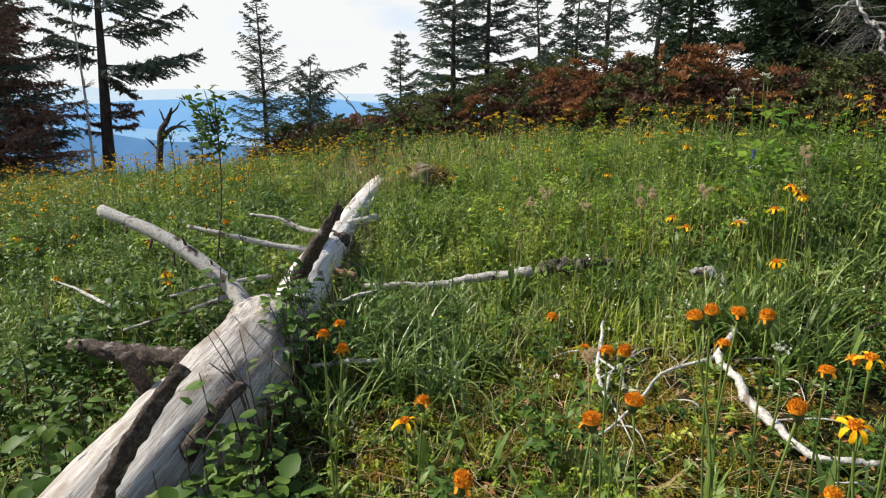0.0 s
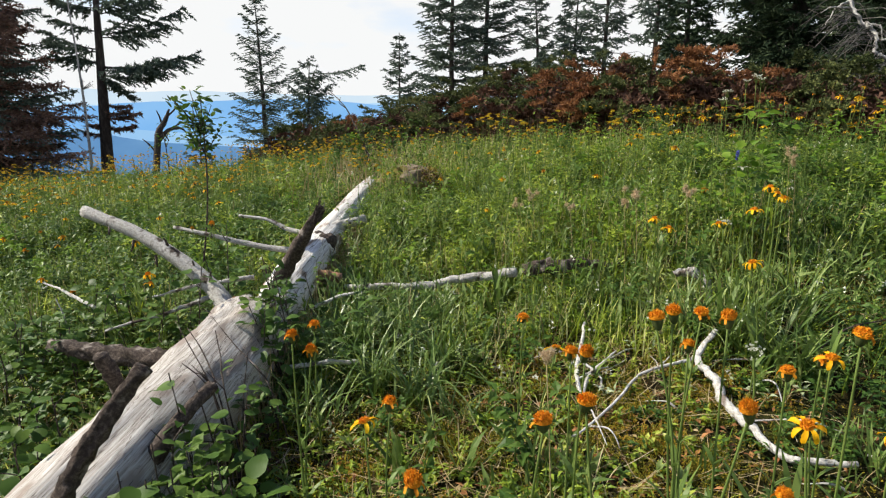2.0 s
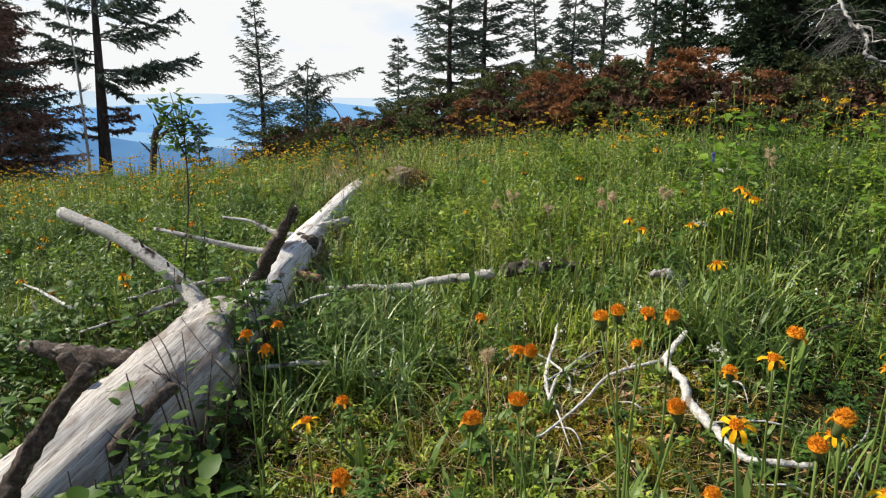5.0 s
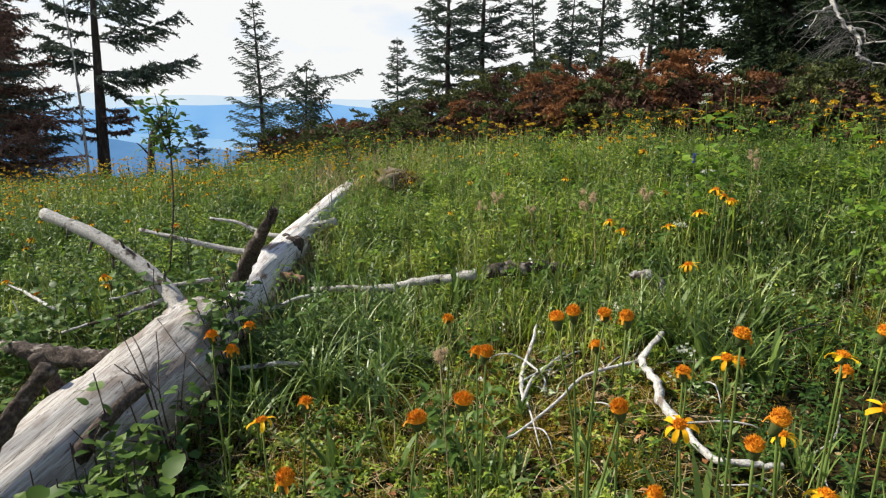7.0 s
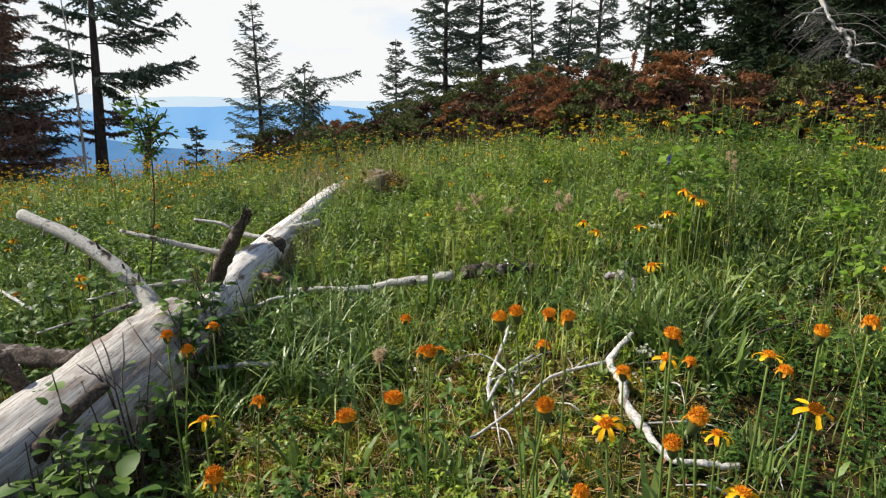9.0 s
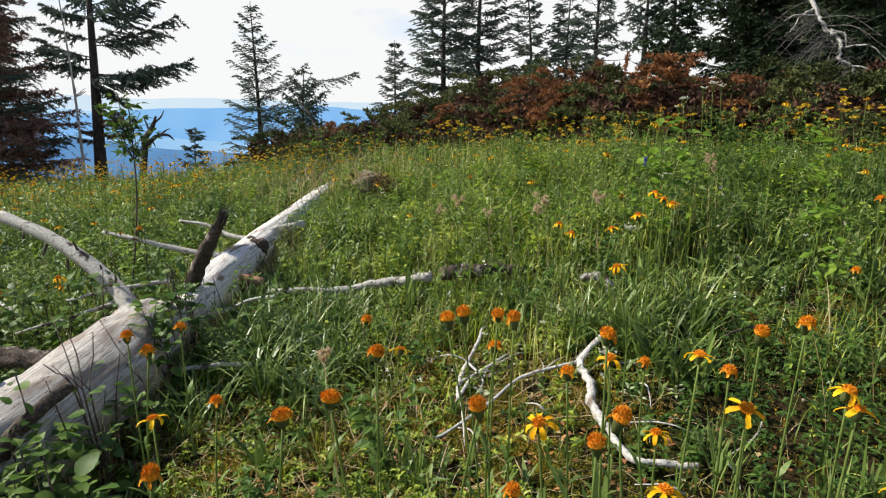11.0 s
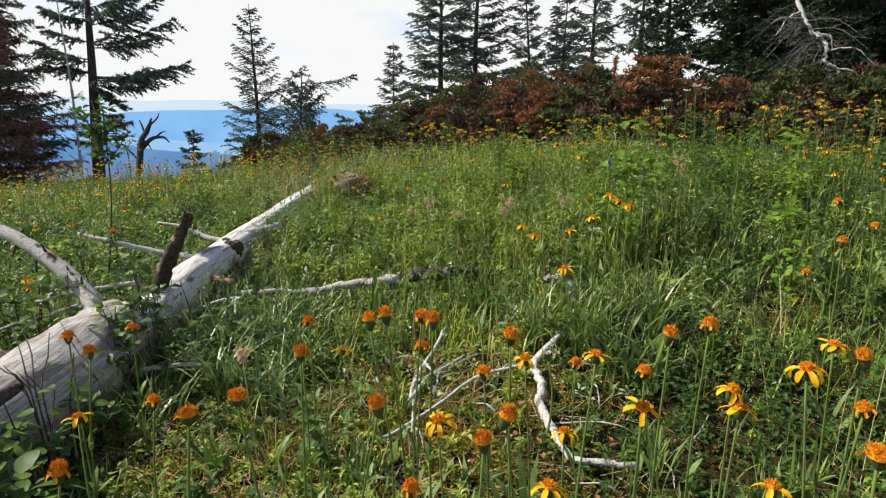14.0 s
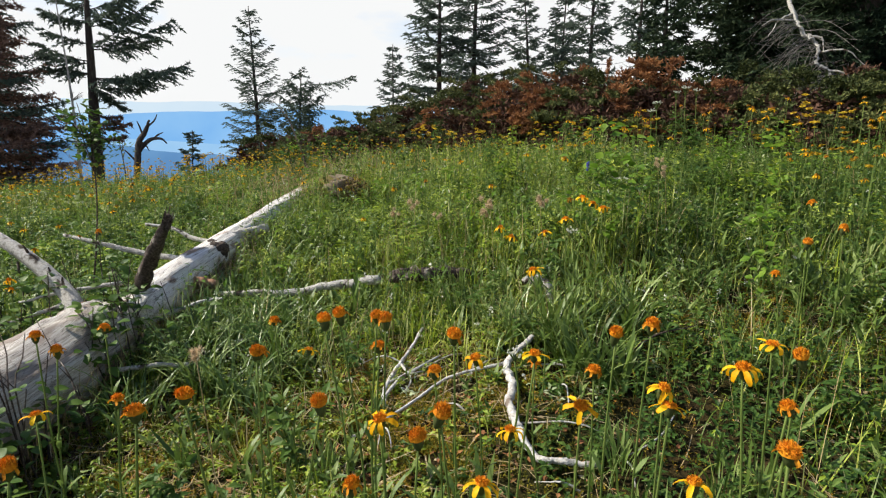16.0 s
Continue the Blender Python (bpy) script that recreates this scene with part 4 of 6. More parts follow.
def juniper(at, rx, ry, h, seed, label, rust=0.0, brown=0.35, plumes=170, size=0.043):
    """A low spreading juniper: layered feathery plumes over a dome, dead ones inside and on top."""
    r = np.random.default_rng(seed)
    root = thing("juniper_shrub", at, label, "shrub", "junipers on the crest")
    for i in range(14):
        az, q = r.random() * 6.283, 0.5 + 0.5 * r.random()
        e = np.array([math.cos(az) * rx * q, math.sin(az) * ry * q, h * (0.9 - 0.5 * q)])
        part("limb", Soup().add(*tube(bend([(0.05 * i % 0.3, 0, -0.1), e * 0.5 + r.normal(0, 0.06, 3), e], 7), [0.03, 0.008], 5, 0.2, i)).mesh("limb", TRUNK, True), root)
    soups = [Soup(), Soup(), Soup()]
    used = [False, False, False]
    for i in range(plumes):
        az, q = r.random() * 6.283, math.sqrt(r.random())
        x, y = math.cos(az) * q * rx, math.sin(az) * q * ry
        lump = noise.noise(Vector((x * 2.0 + seed, y * 2.0, 1)))
        depth = r.random() ** 1.3
        z = h * math.sqrt(max(0.05, 1 - 0.8 * q * q)) * (0.98 + 0.26 * lump) * (1 - 0.95 * depth)
        zone = noise.noise(Vector((x * 1.1 + at[0], y * 1.1 + at[1], 5)))
        kind = 2 if depth < 0.27 and zone < rust - 0.12 else (1 if (depth > 0.42 and r.random() < brown + 0.35) or r.random() < 0.12 else 0)
        lead = unit(np.array([math.cos(az) * (0.3 + q), math.sin(az) * (0.3 + q) - 0.25, 0.42 - 0.2 * q + 0.15 * r.normal()]))
        flat = unit(np.cross(lead, (0, 0, 1)) + r.normal(0, 0.15, 3))
        span = 0.26 + 0.16 * r.random()
        m = 22
        f = (np.arange(m) + r.random(m)) / m
        sgn = np.where(np.arange(m) % 2, 1.0, -1.0)
        foot = np.array([x, y, z]) + lead * (span * f)[:, None] - np.array([0, 0, 1.0]) * (0.30 * span * f ** 2)[:, None]
        d = unit(lead * 0.75 + flat * (sgn * (0.5 + 0.5 * r.random(m)))[:, None] + r.normal(0, 0.22, (m, 3)) + np.array([0, 0, 0.12]))
        ln = (0.05 + 0.10 * (1 - f)) * (0.7 + 0.6 * r.random(m))
        k = 10 if kind != 1 else 6
        g = (np.arange(k) + 0.5) / k
        p = foot[:, None] + d[:, None] * (ln[:, None] * g[None])[..., None]
        dd = d[:, None] * 0.7 + r.normal(0, 0.6, (m, k, 3))
        grow = size * (1.7 if kind == 1 else 1.0)
        soups[kind].add(*shards(p.reshape(-1, 3), dd.reshape(-1, 3), grow * (0.6 + 0.8 * r.random(m * k)), grow * 0.5))
        used[kind] = True
    core = 3600
    az, q, d = r.random(core) * 6.283, 0.92 * np.sqrt(r.random(core)), r.random(core)
    p = np.stack([np.cos(az) * q * rx, np.sin(az) * q * ry, h * np.sqrt(1 - 0.8 * q * q) * 0.88 * d], 1)
    soups[1].add(*shards(p, r.normal(0, 1, (core, 3)) * np.array([1, 1, 0.7]), 0.085, 0.042))
    used[1] = True
    for soup, on, nm, mat, lab in zip(soups, used, ("foliage", "dead_foliage", "rust_foliage"), (JUNIPER, BROWN, RUST), ("olive green scaly sprigs", "dead brown inner sprigs", "dead rust-orange sprigs")):
        if on:
            part(nm, soup.mesh(nm, mat), root, lab)
    return root


JUN = "olive green spreading juniper with brown dead sprigs"
JRU = "spreading juniper with rust-orange dead top on the crest"
for jx, jy, jrx, top_z, js, jl, jr in ((-0.9, 11.75, 1.16, 1.27, 1, JUN, -1), (0.3, 10.83, 1.26, 1.54, 2, JUN, -1), (1.36, 9.67, 1.17, 1.75, 3, JUN, -0.2), (2.14, 8.62, 1.02, 1.7, 4, JRU, 0.0), (2.81, 8.04, 0.97, 1.58, 5, JRU, 0.3),
                                       (3.57, 7.88, 0.93, 1.57, 6, JRU, 0.3), (4.25, 7.58, 0.89, 1.54, 7, JUN, -0.35), (4.79, 6.82, 0.89, 1.43, 8, JUN, -1), (5.58, 6.94, 0.84, 1.31, 9, JUN, -1), (-2.3, 10.5, 0.95, 0.87, 10, JUN, -0.2),
                                       (-1.5, 9.6, 0.64, 0.74, 13, JUN, -0.2), (-0.59, 9.25, 0.73, 0.87, 14, JUN, -1), (6.55, 6.5, 1.12, 1.44, 11, JUN, -1), (2.49, 9.03, 0.99, 1.6, 15, JRU, 0.1), (3.34, 8.64, 0.97, 1.58, 16, JUN, -0.1)):
    jh = top_z - float(ground_height(jx, jy))
    juniper(on_ground(jx, jy), jrx, 0.8, jh, js, jl, jr)


# ---- mound: an old mossy stump ----
mr = np.random.default_rng(3)
stump = thing("old_stump", on_ground(-0.18, 4.95), "old rotten mossy stump overgrown with brown moss", "stump")
sv, st = tube(bend([(-0.02, 0, -0.1), (0, 0, 0.09), (0.03, 0, 0.20), (0.06, 0, 0.27)], 14), [0.30, 0.28, 0.23, 0.16, 0.07], 26, 0.8, 6, 0.7)
ROTTEN = woody("rotten_stump", [(0.3, (0.05, 0.04, 0.03)), (0.5, (0.15, 0.115, 0.075)), (0.75, (0.30, 0.25, 0.19))], (1, 1, 1), 26, 1.0, blotch=(0.10, 0.085, 0.016), blotch_at=0.5)
part("body", mesh_of("stump", sv, st, ROTTEN, True), stump)
for nm, mat, lab, cnt, lng, wid in (("moss", MOSSY, "yellow-brown moss tufts", 1500, 0.03, 0.012), ("dead_needles", BROWN, "dead brown needles and bark crumbs", 900, 0.035, 0.012), ("dry_grass", DRY, "dry grass lying over the stump", 900, 0.05, 0.007)):
    az, el = mr.random(cnt) * 6.283, mr.random(cnt)
    rr = np.interp(el, np.linspace(0, 1, 5), [0.29, 0.27, 0.23, 0.16, 0.07]) * (0.85 + 0.3 * mr.random(cnt))
    sp = np.stack([np.cos(az) * rr + 0.04 * el, np.sin(az) * rr, 0.0 + el * 0.28], 1)
    sd = np.stack([np.cos(az), np.sin(az), mr.normal(0.3, 0.6, cnt)], 1) * 0.4 + mr.normal(0, 0.8, (cnt, 3))
    part(nm, Soup().add(*shards(sp, sd, lng * (0.6 + 0.8 * mr.random(cnt)), wid)).mesh(nm, mat), stump, lab)

# ---- meadow flowers ----
_prof = np.array([(0.0, -0.019), (0.0035, -0.018), (0.0062, -0.014), (0.0085, -0.007), (0.0094, 0.001)])


def lathe(profile, sides):
    v, t = [], []
    for rr, z in profile:
        for j in range(sides):
            a = 2 * math.pi * j / sides
            v.append((rr * math.cos(a), rr * math.sin(a), z))
    for i in range(len(profile) - 1):
        for j in range(sides):
            a, b = i * sides + j, i * sides + (j + 1) % sides
            t += [(a, b, a + sides), (b, b + sides, a + sides)]
    return np.array(v), np.array(t)


def disc_mesh(name, mat, r, h, count, spike, seed):
    """A domed head of many small florets."""
    g = np.random.default_rng(seed)
    s = Soup()
    dome = [(r * math.cos(a), h * math.sin(a)) for a in np.linspace(0, math.pi / 2 - 0.05, 5)]
    s.add(*lathe([(r * 0.7, -0.003)] + dome, 10))
    k = np.arange(count)
    u = (k + 0.5) / count
    th = k * 2.39996
    el = np.arccos(np.clip(u, 0, 1) * 0.98)
    el = math.pi / 2 - el
    q = np.sqrt(1 - u * 0.98)
    th = th + g.normal(0, 0.25, count)
    base = np.stack([r * q * np.cos(th), r * q * np.sin(th), h * np.sqrt(1 - q ** 2)], 1) * (0.84 + 0.16 * g.random((count, 1)))
    d = unit(np.stack([q * np.cos(th) * 0.8, q * np.sin(th) * 0.8, 0.7 + 0.6 * np.sqrt(1 - q ** 2)], 1) + g.normal(0, 0.38, (count, 3)))
    L = spike * (0.5 + 1.3 * g.random(count) ** 1.5)
    side = unit(np.cross(d, g.normal(0, 1, (count, 3))))
    oth = np.cross(d, side)
    w = 0.0015 * (130 / count) ** 0.4
    v = np.stack([base + side * w, base - side * w * 0.5 + oth * w * 0.87, base - side * w * 0.5 - oth * w * 0.87, base + d * L[:, None]], 1)
    t = np.array([(0, 1, 3), (1, 2, 3), (2, 0, 3)])[None] + (k * 4)[:, None, None]
    return s.add(v, t).mesh(name, mat)


def petal_mesh(name, mat, L, W, droop, seed):
    """A ray petal: narrow base, blunt three-toothed tip, bent down."""
    g = np.random.default_rng(seed)
    s = [0.0, 0.25, 0.55, 0.85]
    wid = [0.45, 0.85, 1.0, 0.85]
    v = []
    for a, w in zip(s, wid):
        x = L * a * math.cos(droop * a)
        z = -L * a * math.sin(droop * a) + 0.12 * L * a * (1 - a)
        v += [(x, -W * w / 2, z + 0.001), (x, 0, z - 0.0008), (x, W * w / 2, z + 0.001)]
    xt, zt = L * math.cos(droop), -L * math.sin(droop)
    v += [(xt * 0.95, -W * 0.3, zt * 0.96), (xt, 0, zt), (xt * 0.95, W * 0.3, zt * 0.96)]
    t = []
    for i in range(4):
        for j in range(2):
            a = i * 3 + j
            t += [(a, a + 3, a + 1), (a + 1, a + 3, a + 4)]
    v = np.array(v) + g.normal(0, 0.0006, (len(v), 3))
    return mesh_of(name, v, np.array(t), mat, True)


cv, ct = lathe(_prof, 9)
CUP_MESH = mesh_of("cup", cv, ct, CUP, True)
DISCS = [disc_mesh("disc", DISC, 0.0118, 0.0105, 420, 0.0034, 1), disc_mesh("disc", DISC_OLD, 0.0122, 0.013, 440, 0.0038, 2), disc_mesh("disc", DISC, 0.0105, 0.007, 180, 0.0036, 3), disc_mesh("disc", DISC_BROWN, 0.0105, 0.007, 36, 0.006, 4)]
PETALS = [petal_mesh("petal", PETAL, 0.023, 0.0088, 0.45, 1), petal_mesh("petal", PETAL, 0.021, 0.0085, 0.95, 2), petal_mesh("petal", PETAL, 0.025, 0.0095, 0.65, 3)]
STUBS = [petal_mesh("petal", leafy("withered_petal", [(0, (0.5, 0.16, 0.01)), (1, (0.7, 0.32, 0.02))], 0.3, 0.6, 40, by_object=True), 0.011, 0.006, 0.8, 4)]
flower_rng = np.random.default_rng(21)
FLOWER_LABELS = {"dome": "orange domed flower head past bloom on a green stalk", "ragged": "orange flower with short withered petals on a tall stalk",
                 "open": "yellow-petalled flower with orange centre on a tall stalk", "small": "small yellow meadow flower on a thin stalk"}


NEARBY = "orange and yellow flowers nearby"


def wildflower(head, kind, size=1.0, group="meadow flowers"):
    """One flower: stalk from the ground, leaves, green cup, domed disc, petals."""
    g = flower_rng
    head = np.array(head, float)
    bx, by = head[0] + g.normal() * 0.025, head[1] + g.normal() * 0.025
    base = np.array(on_ground(bx, by, 0.01))
    h = head[2] - base[2]
    root = thing("wildflower", base, FLOWER_LABELS[kind], "flower", group)
    top = head - base
    line = bend([(0, 0, 0), top * np.array([0.25, 0.25, 0.5]) + np.array([g.normal() * 0.012, g.normal() * 0.012, 0]), top - np.array([0, 0, 0.015 * size])], 9)
    part("stalk", Soup().add(*tube(line, [0.0030 * size ** 0.5, 0.0023 * size ** 0.5, 0.0019 * size ** 0.5], 6)).mesh("stalk", STEM, True), root)
    a0 = g.random() * 6.283
    for k in range(2):
        z = line[2 + 2 * k]
        s = Soup().add(*blades(np.array([z, z]), np.array([a0 + k * 1.5, a0 + k * 1.5 + 3.14]), np.array([0.07, 0.06]) * (1.2 - 0.4 * k), np.array([0.013, 0.012]), np.array([0.5, 0.6]), np.array([0.7, 0.8]), 4, 0.1))
        part("stalk_leaf", s.mesh("stalk_leaf", GLAUCOUS), root)
    tilt = pose(*top, g.normal() * 10, g.normal() * 10, g.random() * 360) @ Matrix.Diagonal((size * (0.88 + 0.24 * g.random()), size * (0.88 + 0.24 * g.random()), size * (0.82 + 0.4 * g.random()), 1))
    head_part = part("flower_head", CUP_MESH, root, "", tilt)
    which = {"dome": int(g.random() < 0.6), "ragged": 0, "open": 2, "small": 2}[kind]
    if group != NEARBY:
        which = 3
    part("disc", DISCS[which], head_part, "fluffy orange disc" if which < 3 else "brown disc")
    count = {"dome": 0, "ragged": 7, "open": int(g.integers(5, 9)), "small": 7}[kind]
    if kind == "dome" and g.random() < 0.5:
        count = int(g.integers(2, 5))
    for k in range(count):
        me = STUBS[0] if kind in ("dome", "ragged") else PETALS[int(g.integers(0, 3))]
        az = 360 * (k + 0.35 * g.random()) / max(count, 5)
        part("petal", me, head_part, "", pose(0, 0, 0, 0, 0, az) @ pose(0.0095, 0, 0.0, g.normal() * 12, g.normal() * 12, 0))
    return root


DOMES = [(0.508, 1.076, 0.416), (0.542, 1.079, 0.428), (0.618, 1.119, 0.413), (0.646, 1.057, 0.423), (0.308, 0.825, 0.356), (0.232, 0.795, 0.336), (-0.064, 1.218, 0.152),
         (0.020, 0.756, 0.249), (-0.314, 1.296, 0.293), (0.561, 0.792, 0.358), (0.738, 0.708, 0.342), (0.775, 0.719, 0.378), (0.795, 0.888, 0.451), (1.124, 0.993, 0.418), (1.243, 0.573, 0.403),
         (1.443, 0.897, 0.409), (0.754, 1.016, 0.325), (0.360, 1.057, 0.346), (1.936, 1.737, 0.468), (2.193, 1.962, 0.481), (2.313, 2.366, 0.526)]
RAGGED = [(0.616, 1.161, 0.325), (0.345, 1.123, 0.323), (-0.270, 1.306, 0.249), (-0.337, 1.626, 0.202), (1.004, 1.288, 0.234), (0.619, 0.764, 0.221), (1.177, 0.940, 0.457), (0.280, 1.436, 0.294),
          (1.098, 1.048, 0.315), (1.312, 0.703, 0.405), (-1.858, 2.801, -0.042), (-2.531, 3.409, 0.036), (-1.208, 3.034, 0.273), (1.960, 1.945, 0.316)]
OPEN = [(-0.088, 0.972, 0.237), (0.665, 0.802, 0.325), (0.840, 1.020, 0.353), (0.906, 0.916, 0.244), (0.938, 0.835, 0.436), (1.022, 0.826, 0.342), (1.139, 0.755, 0.409), (1.145, 0.74, 0.385), (1.313, 0.850, 0.407),
        (1.394, 0.909, 0.430), (1.149, 0.636, 0.316), (0.840, 0.688, 0.277), (0.374, 1.441, 0.204), (1.056, 1.761, 0.369), (1.287, 2.128, 0.572), (1.390, 2.212, 0.521), (1.34, 2.17, 0.545), (1.220, 2.097, 0.491),
        (1.001, 2.518, 0.388), (1.047, 2.463, 0.354), (1.167, 2.254, 0.413), (-1.241, 2.387, 0.158), (-1.225, 2.37, 0.12), (-2.069, 2.874, -0.002)]
for kind, places, size in (("dome", DOMES, 1.2), ("ragged", RAGGED, 1.1), ("open", OPEN, 1.0)):
    for pnt in places:
        wildflower(pnt, kind, size * (0.92 + 0.16 * flower_rng.random()), NEARBY)


def in_view_wedge(x, y, pad=0.3):
    return (x > -0.78 * (y + 0.1) - pad) & (x < 0.82 + 0.78 * (y + 0.1) + pad)


# flowers of the middle meadow: thick along the crest and towards the far side, few in the hollow
made = 0
while made < 190:
    fx, fy = flower_rng.uniform(-5.0, 6.0), flower_rng.uniform(2.9, 6.0)
    if not in_view_wedge(fx, fy):
        continue
    if noise.noise(Vector((fx * 1.2, fy * 1.2, 9))) < -0.08:
        continue
    want = 0.12 + 0.5 * (fx < -1.2) + 0.35 * (fy > 4.6) + 0.3 * (fx > 2.2)
    if flower_rng.random() > want:
        continue
    hh = 0.34 + 0.2 * flower_rng.random() + (0.08 if fx > 1.5 else 0)
    wildflower((fx, fy, ground_height(fx, fy) + hh), ("open", "small", "small", "ragged")[int(flower_rng.integers(0, 4))], (0.62 if fx < 0.8 else 0.88) + 0.25 * flower_rng.random(), "flowers of the middle meadow")
    made += 1

for k in range(34):
    fx, fy = flower_rng.uniform(2.6, 5.6), flower_rng.uniform(4.4, 6.4)
    wildflower((fx, fy, ground_height(fx, fy) + flower_rng.uniform(0.5, 0.78)), ("open", "ragged", "dome")[k % 3], 1.0 + 0.2 * flower_rng.random(), "tall flowers before the shrubs")
far_n = 3000
fx = flower_rng.uniform(-12, 8, far_n * 5)
fy = flower_rng.uniform(4.7, 12.5, far_n * 5)
keep = in_view_wedge(fx, fy) & (flower_rng.random(far_n * 5) < np.where(fx < -0.5, 0.9, 0.16) * np.array([0.35 + 1.1 * (noise.noise(Vector((a * 1.1, c * 1.1, 4))) > -0.02) for a, c in zip(fx, fy)])) & (fy < 8.6 - 0.8 * (fx > 1.5))
fx, fy = fx[keep][:far_n], fy[keep][:far_n]
fz = ground_height(fx, fy) + flower_rng.uniform(0.22, 0.46, len(fx)) + np.where(fx > 1.5, 0.12, 0)
far_heads = Soup()
for k in range(6):
    az = k * 1.047 + flower_rng.random(len(fx))
    far_heads.add(*shards(np.stack([fx, fy, fz], 1), np.stack([np.cos(az), np.sin(az), flower_rng.normal(0.05, 0.3, len(fx))], 1), 0.021, 0.014))
tops = np.stack([fx, fy, fz], 1)
for k in range(3):
    far_heads.add(*shards(tops + np.array([0, 0, -0.004]), np.stack([np.cos(k * 2.1 + fx), np.sin(k * 2.1 + fx), np.full(len(fx), 1.2)], 1), 0.015, 0.016))
tagged(new("distant_flower_heads", far_heads.mesh("distant_flower_heads", FAR_YELLOW)), "yellow and orange flower heads thick over the crest", "flowers", kind="stuff")
far_stalks = Soup().add(*blades(np.stack([fx, fy, ground_height(fx, fy)], 1), flower_rng.random(len(fx)) * 6.28, fz - ground_height(fx, fy), np.full(len(fx), 0.006), np.zeros(len(fx)), np.zeros(len(fx)), 2))
tagged(new("distant_flower_stalks", far_stalks.mesh("distant_flower_stalks", STEM)), "thin green stalks of far meadow flowers", "stalks", kind="stuff")


def seed_head(head, size, label="pinkish fluffy seed head on a dry stalk", mat=None, name="seed_head"):
    g = flower_rng
    base = np.array(on_ground(head[0] + 0.02, head[1], 0.01))
    root = thing(name, base, label, "seed head")
    top = np.array(head) - base
    part("stalk", Soup().add(*tube(bend([(0, 0, 0), top * 0.5 + np.array([0.01, 0, 0]), top], 8), [0.0013, 0.0010], 5)).mesh("stalk", DRY, True), root)
    s = Soup()
    for k in range(5):
        c = top + g.normal(0, 0.012 * size, 3)
        n = 110
        s.add(*shards(np.repeat(c[None], n, 0), g.normal(0, 1, (n, 3)), 0.018 * size * (0.6 + 0.6 * g.random(n)), 0.0022 * size))
    part("fluff", s.mesh("fluff", mat or FLUFF), root)
    return root


for h, s in (((0.960, 2.672, 0.481), 1.5), ((1.204, 2.687, 0.489), 1.5), ((0.265, 0.973, 0.370), 0.85), ((0.93, 2.75, 0.43), 1.2), ((0.55, 3.2, 0.40), 1.4), ((0.45, 3.1, 0.36), 1.2), ((1.9, 3.1, 0.66), 1.3), ((1.95, 3.12, 0.61), 1.2), ((0.7, 2.9, 0.38), 1.1)):
    seed_head(h, s * 0.85)


def umbel(head, size, label, mat, name="yarrow"):
    """A flat-topped white flower cluster."""
    g = flower_rng
    base = np.array(on_ground(head[0], head[1], 0.01))
    root = thing(name, base, label, "flower")
    top = np.array(head) - base
    part("stalk", Soup().add(*tube(bend([(0, 0, 0), top * 0.5 + np.array([0.015, 0, 0]), top * 0.9], 8), [0.004, 0.003], 5)).mesh("stalk", STEM, True), root)
    w = Soup()
    for k in range(14):
        a, q = k * 2.4, 0.045 * size * math.sqrt(k / 14)
        e = top + np.array([q * math.cos(a), q * math.sin(a), g.normal() * 0.006])
        part("ray", Soup().add(*tube(np.array([top * 0.9, e]), [0.0015, 0.001], 3)).mesh("ray", STEM), root)
        w.add(*shards(np.repeat(e[None], 14, 0), g.normal(0, 1, (14, 3)) + np.array([0, 0, 0.5]), 0.011 * size, 0.008 * size))
    part("floret_head", w.mesh("floret_head", mat), root)
    return root


YAR = "flat white flower cluster on a tall stalk"
for h, s in (((2.725, 5.681, 1.10), 1.0), ((2.65, 5.6, 1.02), 0.9), ((2.997, 5.701, 1.243), 1.0), ((2.93, 5.75, 1.2), 0.8), ((3.3, 6.2, 1.25), 0.9), ((1.75, 3.3, 0.55), 1.0), ((0.98, 1.55, 0.16), 0.6), ((1.35, 2.6, 0.36), 0.7)):
    umbel(h, s, YAR, WHITE)
lupine = thing("lupine", on_ground(1.43, 2.70), "blue-violet lupine flower spike", "flower")
lt = 0.666 - lupine.location.z
part("stalk", Soup().add(*tube(np.array([(0, 0, 0), (0.01, 0, lt * 0.6), (0, 0, lt)]), [0.003, 0.002], 5)).mesh("stalk", STEM), lupine)
lz = flower_rng.uniform(-0.03, 0.015, 60)
la = flower_rng.random(60) * 6.28
part("floret_head", Soup().add(*shards(np.stack([0 * lz, 0 * lz, lt + lz], 1), np.stack([np.cos(la), np.sin(la), 0 * la + 0.3], 1), 0.010, 0.008)).mesh("floret_head", BLUE), lupine)

# ---- leafy sprigs and saplings ----


def leaf_mesh(name, L, W, mat, seed, teeth=0.06):
    """One broad leaf: rounded outline, raised edges, bent tip."""
    g = np.random.default_rng(seed)
    n = 7
    u = np.linspace(0, 1, n)
    w = W * 0.5 * np.sin(np.pi * (0.06 + 0.94 * u) ** 0.8) ** 0.75
    w[-1] = 0.0
    v = []
    for k in range(n):
        z = 0.1 * L * math.sin(u[k] * 2.6)
        jag = teeth * W * (g.random() - 0.5)
        v += [(u[k] * L, -w[k] - jag * (0 < k < n - 1), z + 0.18 * w[k]), (u[k] * L, 0, z), (u[k] * L, w[k] + jag * (0 < k < n - 1), z + 0.18 * w[k])]
    t = []
    for i in range(n - 1):
        for j in range(2):
            a = i * 3 + j
            t += [(a, a + 3, a + 1), (a + 1, a + 3, a + 4)]
    return mesh_of(name, np.array(v), np.array(t), mat, True)


